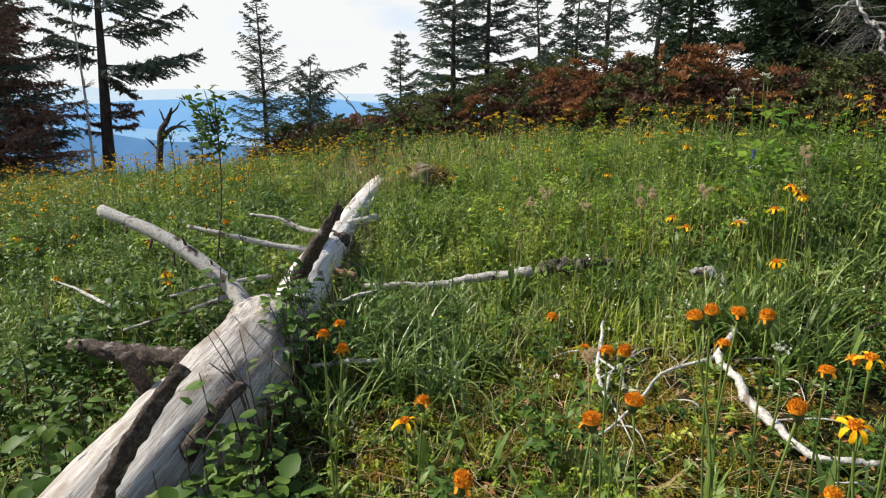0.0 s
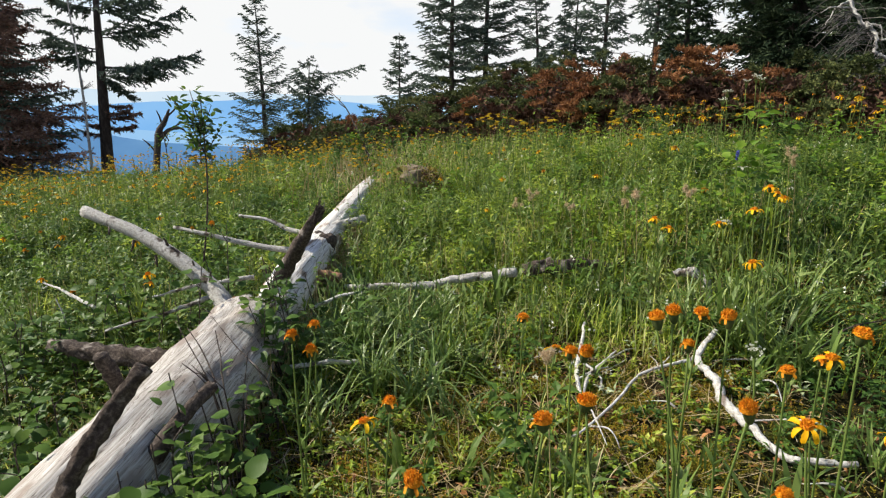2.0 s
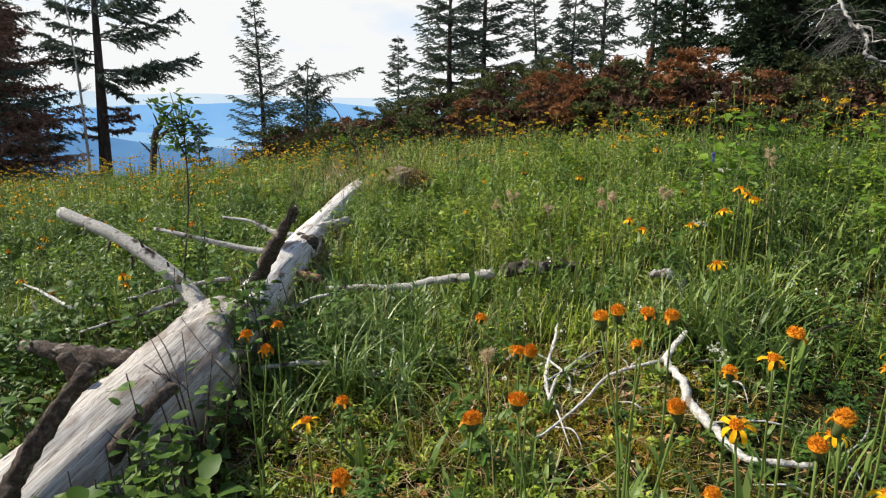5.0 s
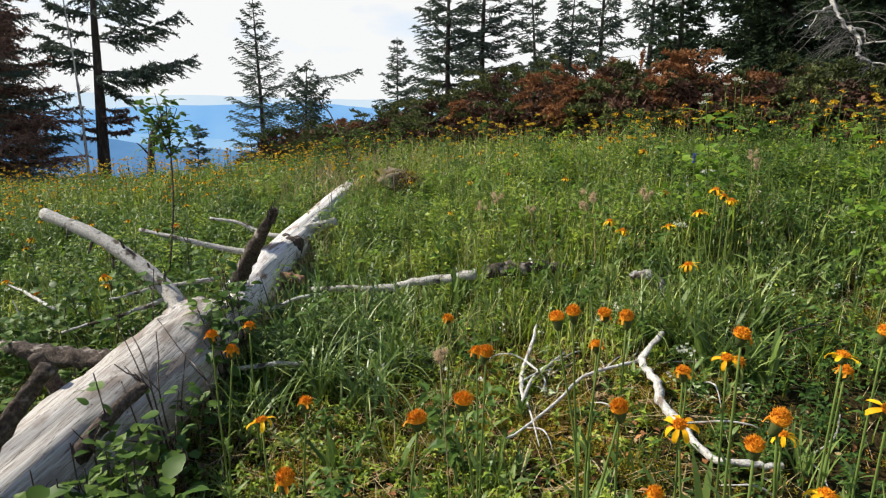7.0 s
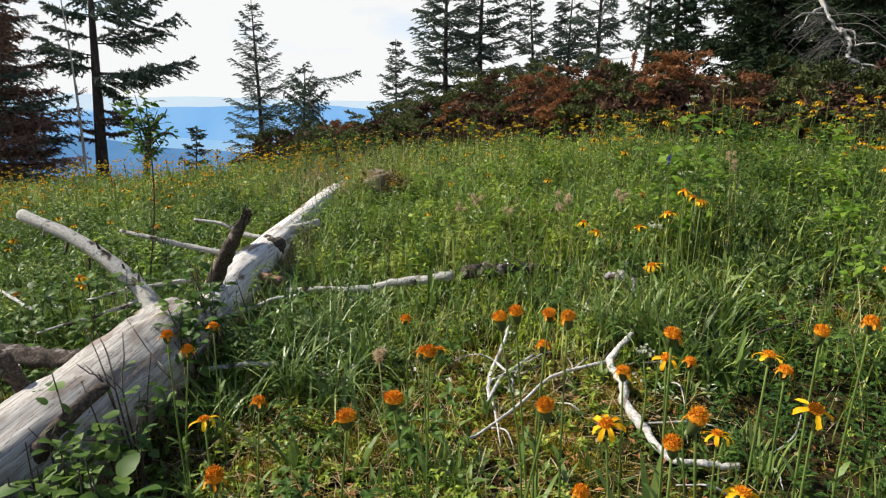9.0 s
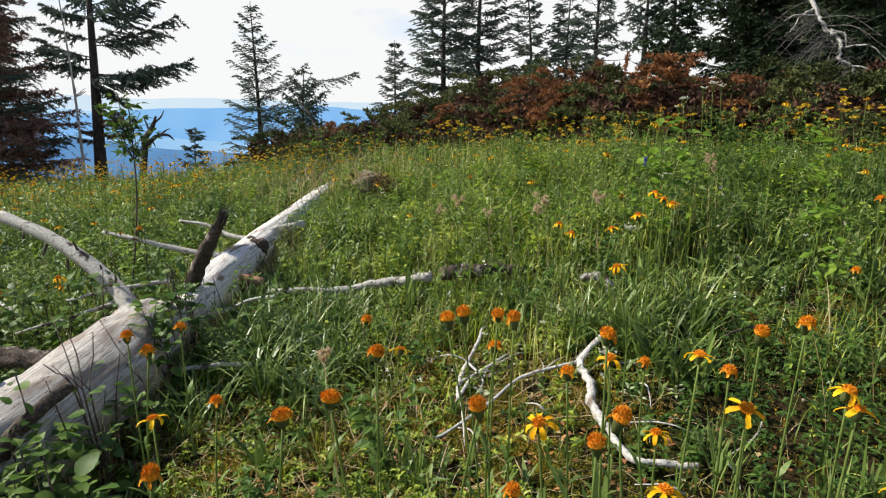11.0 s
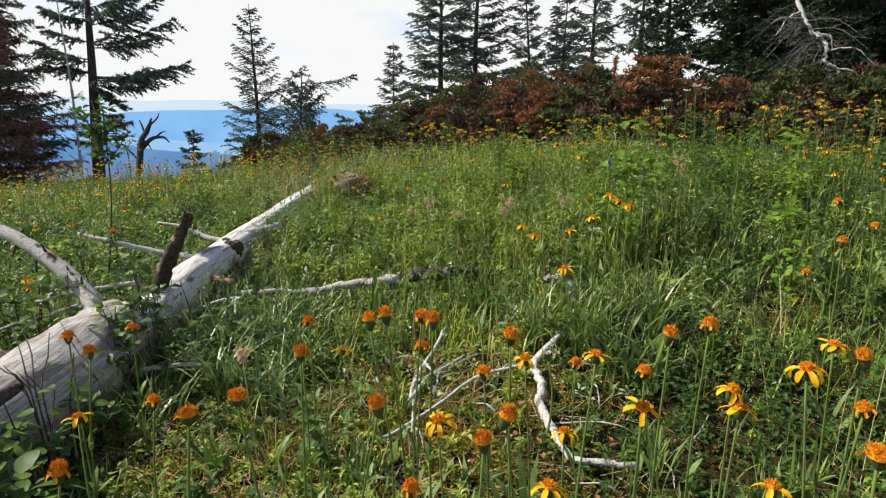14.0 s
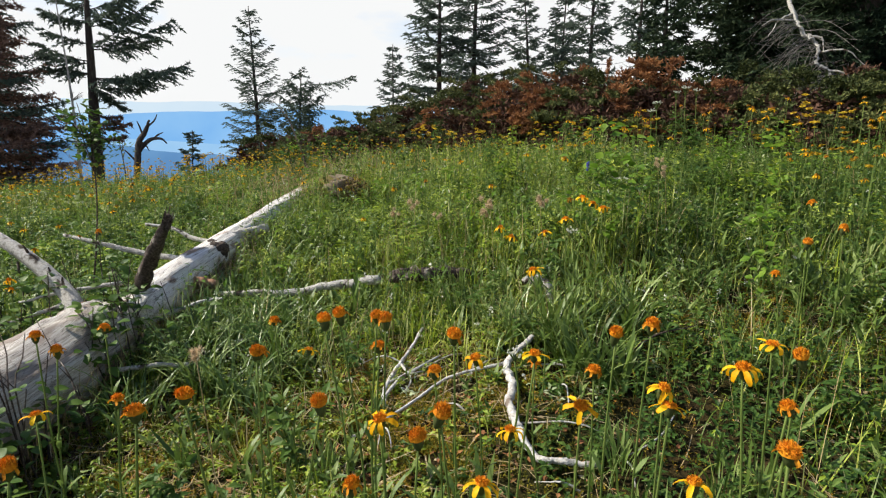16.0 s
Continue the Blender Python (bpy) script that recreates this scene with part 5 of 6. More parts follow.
BRIGHT_OB = leafy("bright_leaf", [(0.0, (0.07, 0.145, 0.015)), (0.5, (0.12, 0.22, 0.022)), (1.0, (0.20, 0.30, 0.04))], 0.42, 0.4, 30, by_object=True)
LEAF = {"rose": leaf_mesh("leaf", 0.035, 0.023, ROSE, 1), "round": leaf_mesh("leaf", 0.06, 0.05, ROSE, 2), "bright": leaf_mesh("leaf", 0.07, 0.055, BRIGHT_OB, 3, 0.25), "sap": leaf_mesh("leaf", 0.05, 0.026, ROSE, 4)}
sprig_rng = np.random.default_rng(33)


def sprig(base, tip, count, leaf, label, name="shrub_sprig", category="shrub", size=1.0, start=0.25, mat=None, radius=0.0035, spread=0.06, forks=2, group=""):
    """A woody shoot with single leaves on short stalks."""
    g = sprig_rng
    base, tip = np.array(base, float), np.array(tip, float)
    root = thing(name, base, label, category, group)
    d = tip - base
    H = np.linalg.norm(d)
    main = bend([(0, 0, 0), d * 0.5 + g.normal(0, 0.03 * H, 3), d], 12)
    stems = []
    lines = [main]
    stems.append(part("stem", Soup().add(*tube(main, [radius, radius * 0.45], 6, 0.1, 1)).mesh("stem", mat or BARKED, True), root))
    for k in range(forks):
        o = main[int(g.integers(int(12 * start), 10))]
        e = o + unit(g.normal(0, 0.45, 3) + np.array([0, 0, 0.9])) * H * (0.14 + 0.1 * g.random())
        ln = bend([o, (o + e) / 2 + g.normal(0, 0.01, 3), e], 8)
        lines.append(ln)
        stems.append(part("side_stem", Soup().add(*tube(ln, [radius * 0.6, radius * 0.3], 5)).mesh("side_stem", mat or BARKED, True), root))
    for k in range(count):
        ln = lines[k % len(lines)]
        lo = start if ln is main else 0.2
        q = ln[min(len(ln) - 1, int(len(ln) * (lo + (1 - lo) * g.random())))]
        az, el = g.random() * 360, g.normal() * 22 - 5
        q = q + np.array([math.cos(radians(az)), math.sin(radians(az)), 0.2 * g.normal()]) * spread * g.random() * size
        sc = size * (0.7 + 0.55 * g.random())
        part("leaf", LEAF[leaf], stems[k % len(stems)], "", pose(*q, g.normal() * 20, -el, az) @ Matrix.Scale(sc, 4))
    return root


RSE = "wild rose shoot with small toothed green leaves"
for bx, by, tx, ty, tz, c in ((-0.60, 1.36, -0.655, 1.34, 0.17, 26), (-0.52, 1.50, -0.50, 1.47, 0.06, 22), (-0.58, 1.62, -0.56, 1.66, 0.10, 20), (-0.55, 2.12, -0.62, 2.16, 0.27, 26), (-0.56, 2.28, -0.66, 2.25, 0.23, 24),
                              (-0.62, 1.95, -0.60, 1.98, 0.16, 20), (-0.50, 2.45, -0.56, 2.42, 0.15, 18), (-1.05, 2.75, -1.0, 2.7, 0.33, 20), (-0.98, 2.45, -1.0, 2.4, 0.28, 18), (-0.45, 1.25, -0.46, 1.22, -0.06, 22), (-0.50, 1.72, -0.52, 1.72, -0.04, 10), (-0.46, 1.40, -0.45, 1.36, -0.06, 10)):
    sprig(on_ground(bx, by), (tx, ty, tz), c + 4, "rose", RSE, size=1.15, group="wild rose shoots by the log")
for bx, by, tx, ty, tz, c, s in ((-0.47, 1.16, -0.47, 1.13, 0.02, 9, 1.25), (-0.60, 1.08, -0.62, 1.06, -0.02, 10, 1.1), (-0.55, 0.98, -0.58, 0.95, -0.03, 10, 1.1), (-0.66, 0.98, -0.64, 0.96, 0.02, 10, 0.95), (-0.60, 0.90, -0.62, 0.88, -0.02, 10, 0.9), (-0.56, 1.08, -0.55, 1.06, -0.03, 10, 0.9), (-0.68, 0.85, -0.7, 0.84, 0.03, 9, 0.9), (-1.05, 1.3, -1.05, 1.28, 0.0, 10, 0.9), (-1.1, 1.15, -1.08, 1.12, -0.05, 10, 0.9)):
    sprig(on_ground(bx, by), (tx, ty, tz), c, "round", "low shrub shoot with round dark green leaves", size=s, group="snowberry shoots", start=0.3, spread=0.09)
for bx, by, tx, ty, tz in ((-0.60, 2.22, -0.66, 2.2, 0.24), (-0.58, 2.32, -0.70, 2.28, 0.27), (-0.62, 2.40, -0.74, 2.36, 0.22), (-0.56, 2.12, -0.60, 2.1, 0.14), (-1.0, 2.3, -0.92, 2.2, 0.24), (-0.55, 1.42, -0.62, 1.40, 0.12)):
    sprig(on_ground(bx, by), (tx, ty, tz), 15, "round", "leafy shrub shoot growing over the log", size=0.8, group="shrub shoots over the log", start=0.45, spread=0.12)
for tx, ty, tz, c, s in ((-0.419, 1.10, 0.026, 5, 0.95), (-0.464, 1.15, 0.037, 6, 0.7), (-0.561, 1.12, 0.035, 9, 0.7), (-0.599, 1.08, 0.032, 10, 0.75), (-0.672, 1.10, 0.04, 9, 0.7), (-0.503, 1.10, 0.0, 9, 0.8), (-0.635, 1.05, 0.0, 10, 0.8), (-0.643, 1.20, 0.05, 8, 0.7), (-0.56, 1.20, 0.028, 8, 0.7)):
    sprig(on_ground(tx + 0.04, ty - 0.02), (tx, ty, tz), c, "round", "low shrub shoot with broad round leaves before the log", size=s, group="snowberry shoots", start=0.55, spread=0.08)
for tx, ty, tz in ((-0.63, 2.0, 0.10), (-0.677, 2.02, 0.137), (-0.59, 2.0, 0.055), (-0.629, 1.95, 0.03)):
    sprig(on_ground(-0.52, ty - 0.02), (tx, ty, tz), 11, "round", "leafy shrub shoot growing over the log", size=0.75, group="shrub shoots over the log", start=0.6, spread=0.07)
for k in range(52):
    x, y = sprig_rng.uniform(-1.9, -1.0), sprig_rng.uniform(1.2, 2.6)
    if x > log_x(y) - 0.2 or not in_view_wedge(x, y, 0.2):
        continue
    z = float(ground_height(x, y))
    sprig((x, y, z), (x + sprig_rng.normal() * 0.05, y, z + 0.16 + 0.16 * sprig_rng.random()), 18, "rose", "low leafy rose shoot in the grass", size=1.3, group="rose shoots beyond the log")
sprig(on_ground(-1.34, 3.1), (-1.26, 3.15, 0.93), 260, "sap", "slender sapling with a tuft of leaves at the top", "sapling", "sapling", 0.88, 0.70, None, 0.006, 0.085, 9)
sprig(on_ground(-3.4, 7.2), (-3.45, 7.2, 0.8), 36, "sap", "slender leafy sapling on the crest", "sapling", "sapling", 1.2, 0.3, None, 0.008, 0.14, 6)
for bx, by, tx, ty, tz, c, s in ((1.55, 2.85, 1.53, 2.81, 0.86, 30, 1.15), (1.62, 2.9, 1.66, 2.86, 0.80, 26, 1.1), (1.45, 2.95, 1.40, 2.9, 0.70, 20, 1.0), (1.75, 3.1, 1.78, 3.1, 0.72, 18, 1.0), (2.2, 2.6, 2.22, 2.55, 0.55, 20, 1.0), (2.05, 2.25, 2.1, 2.2, 0.45, 18, 0.9),
                                 (2.6, 3.2, 2.62, 3.2, 0.8, 20, 1.1), (0.9, 3.9, 0.92, 3.9, 0.68, 16, 0.8), (2.9, 3.9, 2.95, 3.9, 0.9, 20, 1.1)):
    sprig(on_ground(bx, by), (tx, ty, tz), c * 2, "bright", "young maple shoot with bright green lobed leaves", "maple_shoot", "shrub", s * 0.62, 0.3, STEM, 0.004, 0.14, 4, "bright green shoots")
branch("leaning_twig", [(-0.55, 5.4, 0.16), (-0.75, 5.8, 0.55), (-1.0, 6.2, 0.95), (-1.25, 6.5, 1.16)], [0.010, 0.008, 0.006, 0.003], BARKED, "thin bare dead sapling leaning over the grass", seed=41,
       sub=[([(-1.0, 6.2, 0.95), (-1.05, 6.1, 1.0), (-1.02, 6.0, 1.05)], [0.005, 0.003]), ([(-0.85, 5.95, 0.7), (-0.75, 5.9, 0.82)], [0.005, 0.003])])
for k in range(13):
    o = (-0.55 + 0.3 * sprig_rng.normal(), 5.7 + 0.5 * sprig_rng.random())
    z = float(ground_height(*o))
    sprig((o[0], o[1], z), (o[0] - 0.1, o[1], z + 0.4 + 0.25 * sprig_rng.random()), 40, "sap", "leafy shrub shoot at the end of the log", size=0.85, start=0.2, group="shrub shoots on the crest", forks=3)


def leafy_shoot(tip, count, leaf, mat, label):
    """A green shoot: stem, a few side shoots and its leaves."""
    g = sprig_rng
    base = np.array(on_ground(tip[0] + 0.05 * g.normal(), tip[1] + 0.05 * g.normal(), 0.01))
    root = thing("leafy_shoot", base, label, "shrub", "leafy shoots along the crest")
    d = np.array(tip) - base
    H = np.linalg.norm(d)
    main = bend([(0, 0, 0), d * 0.5 + g.normal(0, 0.03 * H, 3), d], 10)
    lines = [main]
    for k in range(4):
        o = main[int(g.integers(2, 8))]
        lines.append(bend([o, o + unit(g.normal(0, 0.6, 3) + np.array([0, 0, 0.9])) * H * (0.2 + 0.15 * g.random())], 10))
    for k, ln in enumerate(lines):
        stem = part("stem" if k == 0 else "side_stem", Soup().add(*tube(ln, [0.0045 if k == 0 else 0.003, 0.0015], 5)).mesh("stem", STEM, True), root)
        n = count // len(lines) + (6 if k == 0 else 0)
        u = (0.25 if k == 0 else 0.1) + (0.75 if k == 0 else 0.9) * g.random(n)
        p = np.stack([np.interp(u, np.linspace(0, 1, len(ln)), ln[:, c]) for c in range(3)], 1)
        az = g.random(n) * 6.283
        dd = np.stack([np.cos(az), np.sin(az), g.normal(0.15, 0.35, n)], 1)
        ll = leaf * (0.6 + 0.6 * g.random(n))
        part("foliage", Soup().add(*leaves(p + dd * 0.012, dd, ll, ll * 0.5)).mesh("foliage", mat), stem)


for k, tip in enumerate(((1.14, 5.2, 0.9), (1.28, 5.0, 0.85), (1.72, 4.8, 0.89), (1.84, 4.8, 0.86), (2.05, 4.6, 0.8), (2.53, 4.4, 0.93), (2.42, 4.4, 0.88),
           (2.57, 4.3, 0.84), (2.66, 4.2, 0.8), (2.93, 4.4, 0.84), (3.06, 4.2, 0.8), (3.28, 4.2, 0.84), (1.87, 4.2, 0.66), (1.25, 4.8, 0.61),
           (1.2, 4.9, 0.57), (2.48, 3.9, 0.67), (2.72, 3.8, 0.65), (0.64, 5.6, 0.93), (-0.57, 5.8, 0.8), (-0.82, 5.9, 0.74), (-0.98, 5.6, 0.67),
           (2.02, 4.0, 0.75), (2.17, 3.9, 0.75), (2.83, 3.6, 0.7), (2.64, 4.0, 0.71))):
    leafy_shoot(tip, 100, 0.05, (DARKLEAF, FORB, DARKLEAF, FORB, BRIGHT)[k % 5], "leafy green shoot standing above the grass")
# dead thorny canes in front of the log
for k, (ln) in enumerate(([(-0.57, 1.50, -0.22), (-0.638, 1.55, 0.021), (-0.738, 1.66, 0.103), (-0.82, 1.74, 0.171)], [(-0.56, 1.51, -0.22), (-0.621, 1.55, 0.021), (-0.702, 1.66, 0.093), (-0.783, 1.74, 0.147)], [(-0.55, 1.52, -0.22), (-0.600, 1.55, 0.021), (-0.649, 1.66, 0.084), (-0.692, 1.74, 0.14)], [(-0.56, 1.5, -0.22), (-0.619, 1.5, 0.063), (-0.661, 1.5, 0.098), (-0.696, 1.5, 0.128)], [(-0.45, 1.66, -0.2), (-0.523, 1.7, -0.011), (-0.648, 1.8, 0.056), (-0.767, 1.9, 0.131)], [(-0.56, 2.2, -0.15), (-0.58, 2.18, 0.1), (-0.56, 2.2, 0.3)], [(-0.64, 1.3, -0.2), (-0.62, 1.25, 0.0), (-0.56, 1.2, 0.1)], [(-0.62, 2.35, -0.1), (-0.64, 2.32, 0.12), (-0.70, 2.3, 0.24)])):
    branch("dead_cane", ln, [0.003, 0.0025, 0.0015], BARKED, "thin dark dead cane beside the log", seed=50 + k, steps=10, group="dead canes", sides=5, sub=[([ln[1], tuple(np.array(ln[1]) + np.array([-0.05, 0.0, 0.06]))], [0.002, 0.001])])

# ---- grass and herbs ----
green = np.random.default_rng(99)


def scatter(n, y0, y1, pad=0.25, clear_log=True):
    """Even scatter over the seen part of the meadow between two distances."""
    x = green.uniform(-0.78 * (y1 + 0.1) - pad, 0.82 + 0.78 * (y1 + 0.1) + pad, n * 4)
    y = green.uniform(y0, y1, n * 4)
    ok = in_view_wedge(x, y, pad)
    if clear_log:
        ok &= (np.abs(x - log_x(y)) > 0.125) | (y > 5.3)
    x, y = x[ok][:n], y[ok][:n]
    return x, y, ground_height(x, y)


def bare(x, y):
    """1 on the open mossy patches and beside the loose branches, 0 in full growth."""
    patch = 1.25 * np.exp(-(((x - 0.42) / 0.92) ** 2 + ((y - 1.6) / 0.56) ** 2) ** 2)
    patch2 = np.exp(-(((x - 2.05) / 0.5) ** 2 + ((y - 2.5) / 0.4) ** 2) ** 2)
    strip = np.exp(-(((x - 0.98) / 0.16) ** 2)) * (y > 1.15) * (y < 1.98) + np.exp(-(((x - 0.62) / 0.16) ** 2)) * (y > 1.4) * (y < 2.2)
    ragged = 0.72 + 0.28 * np.sin(9.1 * x + 3.3 * y) * np.sin(8.3 * y - 2.9 * x + 0.6)
    return np.clip((patch + 0.85 * patch2 + 0.8 * strip) * ragged + 0.5 * np.exp(-((x - log_x(y) - 0.25) / 0.1) ** 2) * (y > 1.0) * (y < 2.1), 0, 1)


def lush(x, y):
    """How tall the growth is: low on the open patches, tall to the side of the shrubs and beyond."""
    v = 0.72 + 0.11 * np.clip(x, -1, 2) + 0.07 * np.clip(y - 2, 0, 3)
    return np.clip(v * (1 - 0.6 * bare(x, y)) * (1 + 0.3 * np.sin(3.1 * x + 1.7 * y) * np.sin(2.3 * y - 1.9 * x + 1) + 0.22 * np.sin(7.3 * x - 2 * y) * np.sin(6.1 * y + 2.7 * x)), 0.18, 1.4)


def shady_side(x, y):
    """The shade by the spruces and the log's lee, put in as darker growth."""
    lee = 0.72 / (1 + np.exp(np.clip((x + 1.15) / 0.12, -40, 40))) * (y < 5.2) * (y > 1.0)
    return np.maximum(lee, 1 / (1 + np.exp(-np.clip((x - 0.55 - 0.33 * y) / 0.22, -40, 40))))


def stuff(name, soup, mat, label, category):
    return tagged(new(name, soup.mesh(name, mat)), label, category, kind="stuff")


def thin_spot(x, y):
    """Where the sward is thin and the dark soil shows."""
    return np.clip(np.exp(-(((x - 1.6) / 0.5) ** 2 + ((y - 1.65) / 0.5) ** 2)) + np.exp(-(((x - 1.36) / 0.36) ** 2 + ((y - 1.33) / 0.3) ** 2)), 0, 1)


def grass(n, y0, y1, k, length, width, mat=None, name="grass", label="green meadow grass", lean=0.3, curl=0.9, thin=0.72):
    x, y, z = scatter(n, y0, y1)
    keep = green.random(len(x)) > np.clip(thin * bare(x, y) + 0.85 * thin_spot(x, y), 0, 1)
    keep &= green.random(len(x)) > 0.7 * np.exp(-(((x + 0.15) / 0.5) ** 2 + ((y - 2.15) / 0.45) ** 2) ** 2)
    keep &= green.random(len(x)) > np.where(y < 3, 0.75, 0.7) * shady_side(x, y) * (y < 7)
    x, y, z = x[keep], y[keep], z[keep]
    n = len(x)
    clump = np.array([noise.noise(Vector((a * 2.5, b * 2.5, 0))) for a, b in zip(x, y)])
    L = length * lush(x, y) * (0.45 + 0.9 * green.random(n)) * (1 + 0.5 * clump)
    s = Soup().add(*blades(np.stack([x, y, z - 0.01], 1), green.random(n) * 6.283, L, width * (0.6 + 0.8 * green.random(n)), np.abs(green.normal(0, lean, n)), np.abs(green.normal(0.2, curl, n)), k))
    return stuff(name, s, mat or GRASS, label, "grass")


grass(10500, 0.55, 2.4, 5, 0.21, 0.0046, thin=0.62)
grass(6500, 2.4, 3.4, 4, 0.23, 0.0055, lean=0.22, curl=0.75)
grass(9500, 3.2, 5.6, 3, 0.22, 0.0066, lean=0.18, curl=0.6)
grass(5500, 1.9, 7.0, 3, 0.25, 0.0050, PALE, "pale_grass", "pale yellow-green seeding grass, glints in its colour", 0.2, 0.6)
grass(15000, 5.6, 10.0, 2, 0.20, 0.0085, lean=0.16, curl=0.5)
# Thin pale blades whose colour paints in the glints on the grass.
grass(2600, 1.1, 3.3, 5, 0.24, 0.0030, PALE, "pale_grass", "pale yellow-green seeding grass, glints in its colour", 0.3, 0.9, 0.4)
grass(2600, 0.55, 3.4, 4, 0.32, 0.0026, DRY, "dry_grass", "straw-coloured dry grass stalks", 0.35, 0.5, 0.4)
grass(3600, 3.0, 9.5, 2, 0.33, 0.0045, DRY, "dry_grass", "straw-coloured dry grass stalks", 0.2, 0.35)


def sedge_tuft(x, y, count, length, label="arching tuft of long green sedge"):
    at = on_ground(x, y)
    root = thing("sedge_tuft", at, label, "grass tuft", "sedge tufts")
    p = np.stack([green.normal(0, 0.035, count), green.normal(0, 0.035, count), np.full(count, -0.01)], 1)
    az = green.random(count) * 6.283
    s = Soup().add(*blades(p, az, length * (0.55 + 0.6 * green.random(count)), 0.0086 * (0.5 + 0.8 * green.random(count)), np.abs(green.normal(0.2, 0.16, count)), np.abs(green.normal(1.6, 0.55, count)), 6))
    part("tuft", s.mesh("tuft", GRASS_BLUE), root)
    return root


for x, y, c, L in ((-0.22, 2.0, 100, 0.42), (-0.05, 1.92, 70, 0.40), (0.06, 2.1, 120, 0.40), (-0.3, 2.3, 110, 0.42), (-0.10, 2.35, 100, 0.38), (-0.38, 2.15, 90, 0.38), (0.12, 1.78, 40, 0.32), (-0.35, 1.8, 45, 0.34), (0.0, 2.55, 90, 0.36),
                   (-0.4, 2.75, 80, 0.36), (-0.3, 3.3, 110, 0.42), (-0.2, 3.6, 100, 0.42), (-0.45, 3.9, 90, 0.42), (1.05, 2.2, 90, 0.38), (1.2, 2.1, 90, 0.38), (1.32, 1.9, 80, 0.36), (0.8, 2.5, 80, 0.34), (1.55, 2.3, 90, 0.40), (-1.4, 2.9, 80, 0.36), (-0.3, 1.2, 40, 0.25), (0.85, 0.8, 50, 0.28), (-0.52, 2.06, 60, 0.36), (-0.50, 2.25, 60, 0.36), (-0.47, 2.42, 60, 0.38), (-0.50, 2.62, 60, 0.36), (-0.3, 2.68, 45, 0.32), (-0.14, 2.66, 45, 0.30), (0.02, 2.64, 40, 0.28), (0.5, 2.6, 40, 0.28), (0.75, 2.62, 45, 0.3), (-0.50, 1.86, 50, 0.34), (-0.48, 3.05, 60, 0.36)):
    sedge_tuft(x, y, int(c * 0.62), L)


def herbs(n, y0, y1, m, tall, leaf_l, leaf_w, mat, name, label, rise=0.3, gather=0.0, clump_scale=2.0, stem=True, flat=False, shady=0, open_soil=False):
    """Small leafy plants: m leaves up a short stem."""
    x, y, z = scatter(n * (8 if open_soil else 2), y0, y1)
    if not flat and y0 < 1 and shady <= 0:
        keep = green.random(len(x)) > np.clip(0.9 * thin_spot(x, y) + 0.6 * bare(x, y), 0, 1)
        x, y, z = x[keep], y[keep], z[keep]
    if shady:
        w = shady_side(x, y)
        keep = green.random(len(x)) < (w if shady > 0 else 1 + shady * w)
        x, y, z = x[keep], y[keep], z[keep]
    if open_soil:
        keep = green.random(len(x)) < bare(x, y)
        x, y, z = x[keep], y[keep], z[keep]
    if gather:
        keep = np.array([noise.noise(Vector((a * clump_scale + 5, b * clump_scale, len(name)))) for a, b in zip(x, y)]) > gather - 0.5
        x, y, z = x[keep], y[keep], z[keep]
    if flat:
        keep = green.random(len(x)) > np.clip(0.9 * thin_spot(x, y), 0, 1)
        x, y, z = x[keep], y[keep], z[keep]
    x, y, z = x[:n], y[:n], z[:n]
    n = len(x)
    h = tall * (lush(x, y) if not flat else 1) * (0.5 + 0.8 * green.random(n))
    la = green.random(n) * 6.283
    lean = green.normal(0, 0.2, n) * h
    u = (np.arange(m)[None] + green.random((n, m))) / m
    az = la[:, None] + np.arange(m)[None] * 2.4 + green.normal(0, 0.3, (n, m))
    p = np.stack([x[:, None] + np.cos(la)[:, None] * lean[:, None] * u, y[:, None] + np.sin(la)[:, None] * lean[:, None] * u, z[:, None] + h[:, None] * (0.15 + 0.85 * u)], 2)
    el = rise + green.normal(0, 0.35, (n, m))
    d = np.stack([np.cos(az) * np.cos(el), np.sin(az) * np.cos(el), np.sin(el)], 2)
    size = (0.6 + 0.7 * green.random((n, m))) * (1.1 - 0.35 * u)
    s = Soup().add(*leaves(p.reshape(-1, 3), d.reshape(-1, 3), leaf_l * size.ravel(), leaf_w * size.ravel(), 0.2, 0.2, simple=flat or y0 > 5))
    stuff(name, s, mat, label, "herbs")
    if stem:
        st = Soup().add(*blades(np.stack([x, y, z - 0.01], 1), la, h * 1.02, np.full(n, 0.0028), np.arctan(lean / np.maximum(h, 0.01)) * np.sign(1), np.zeros(n), 2))
        stuff(name + "_stems", st, STEM, "thin green herb stems", "stems")


herbs(2700, 0.55, 3.0, 11, 0.15, 0.030, 0.013, FORB, "meadow_herbs", "mixed green meadow herbs with small leaves", 0.15, shady=-0.85)
# Dark leaf colour stands in for shade on this side.
herbs(2300, 0.55, 3.4, 9, 0.13, 0.034, 0.015, DARKLEAF, "dark_herbs", "low leafy herbs in a dark shaded green", 0.15, shady=1)
herbs(2300, 3.0, 6.0, 9, 0.27, 0.055, 0.026, DARKLEAF, "dark_herbs", "dark green leafy herbs under the shrubs", 0.15, shady=1)
herbs(17000, 1.1, 3.0, 6, 0.028, 0.0095, 0.0036, MOSSY, "mossy_herbs", "low mossy yellow-green leaves on the open soil", 0.7, 0.44, 8.0, stem=False, flat=True, open_soil=True)
herbs(560, 0.55, 3.0, 7, 0.13, 0.075, 0.017, GLAUCOUS, "grey_green_herbs", "grey-green lance-leaved herbs", 0.9)
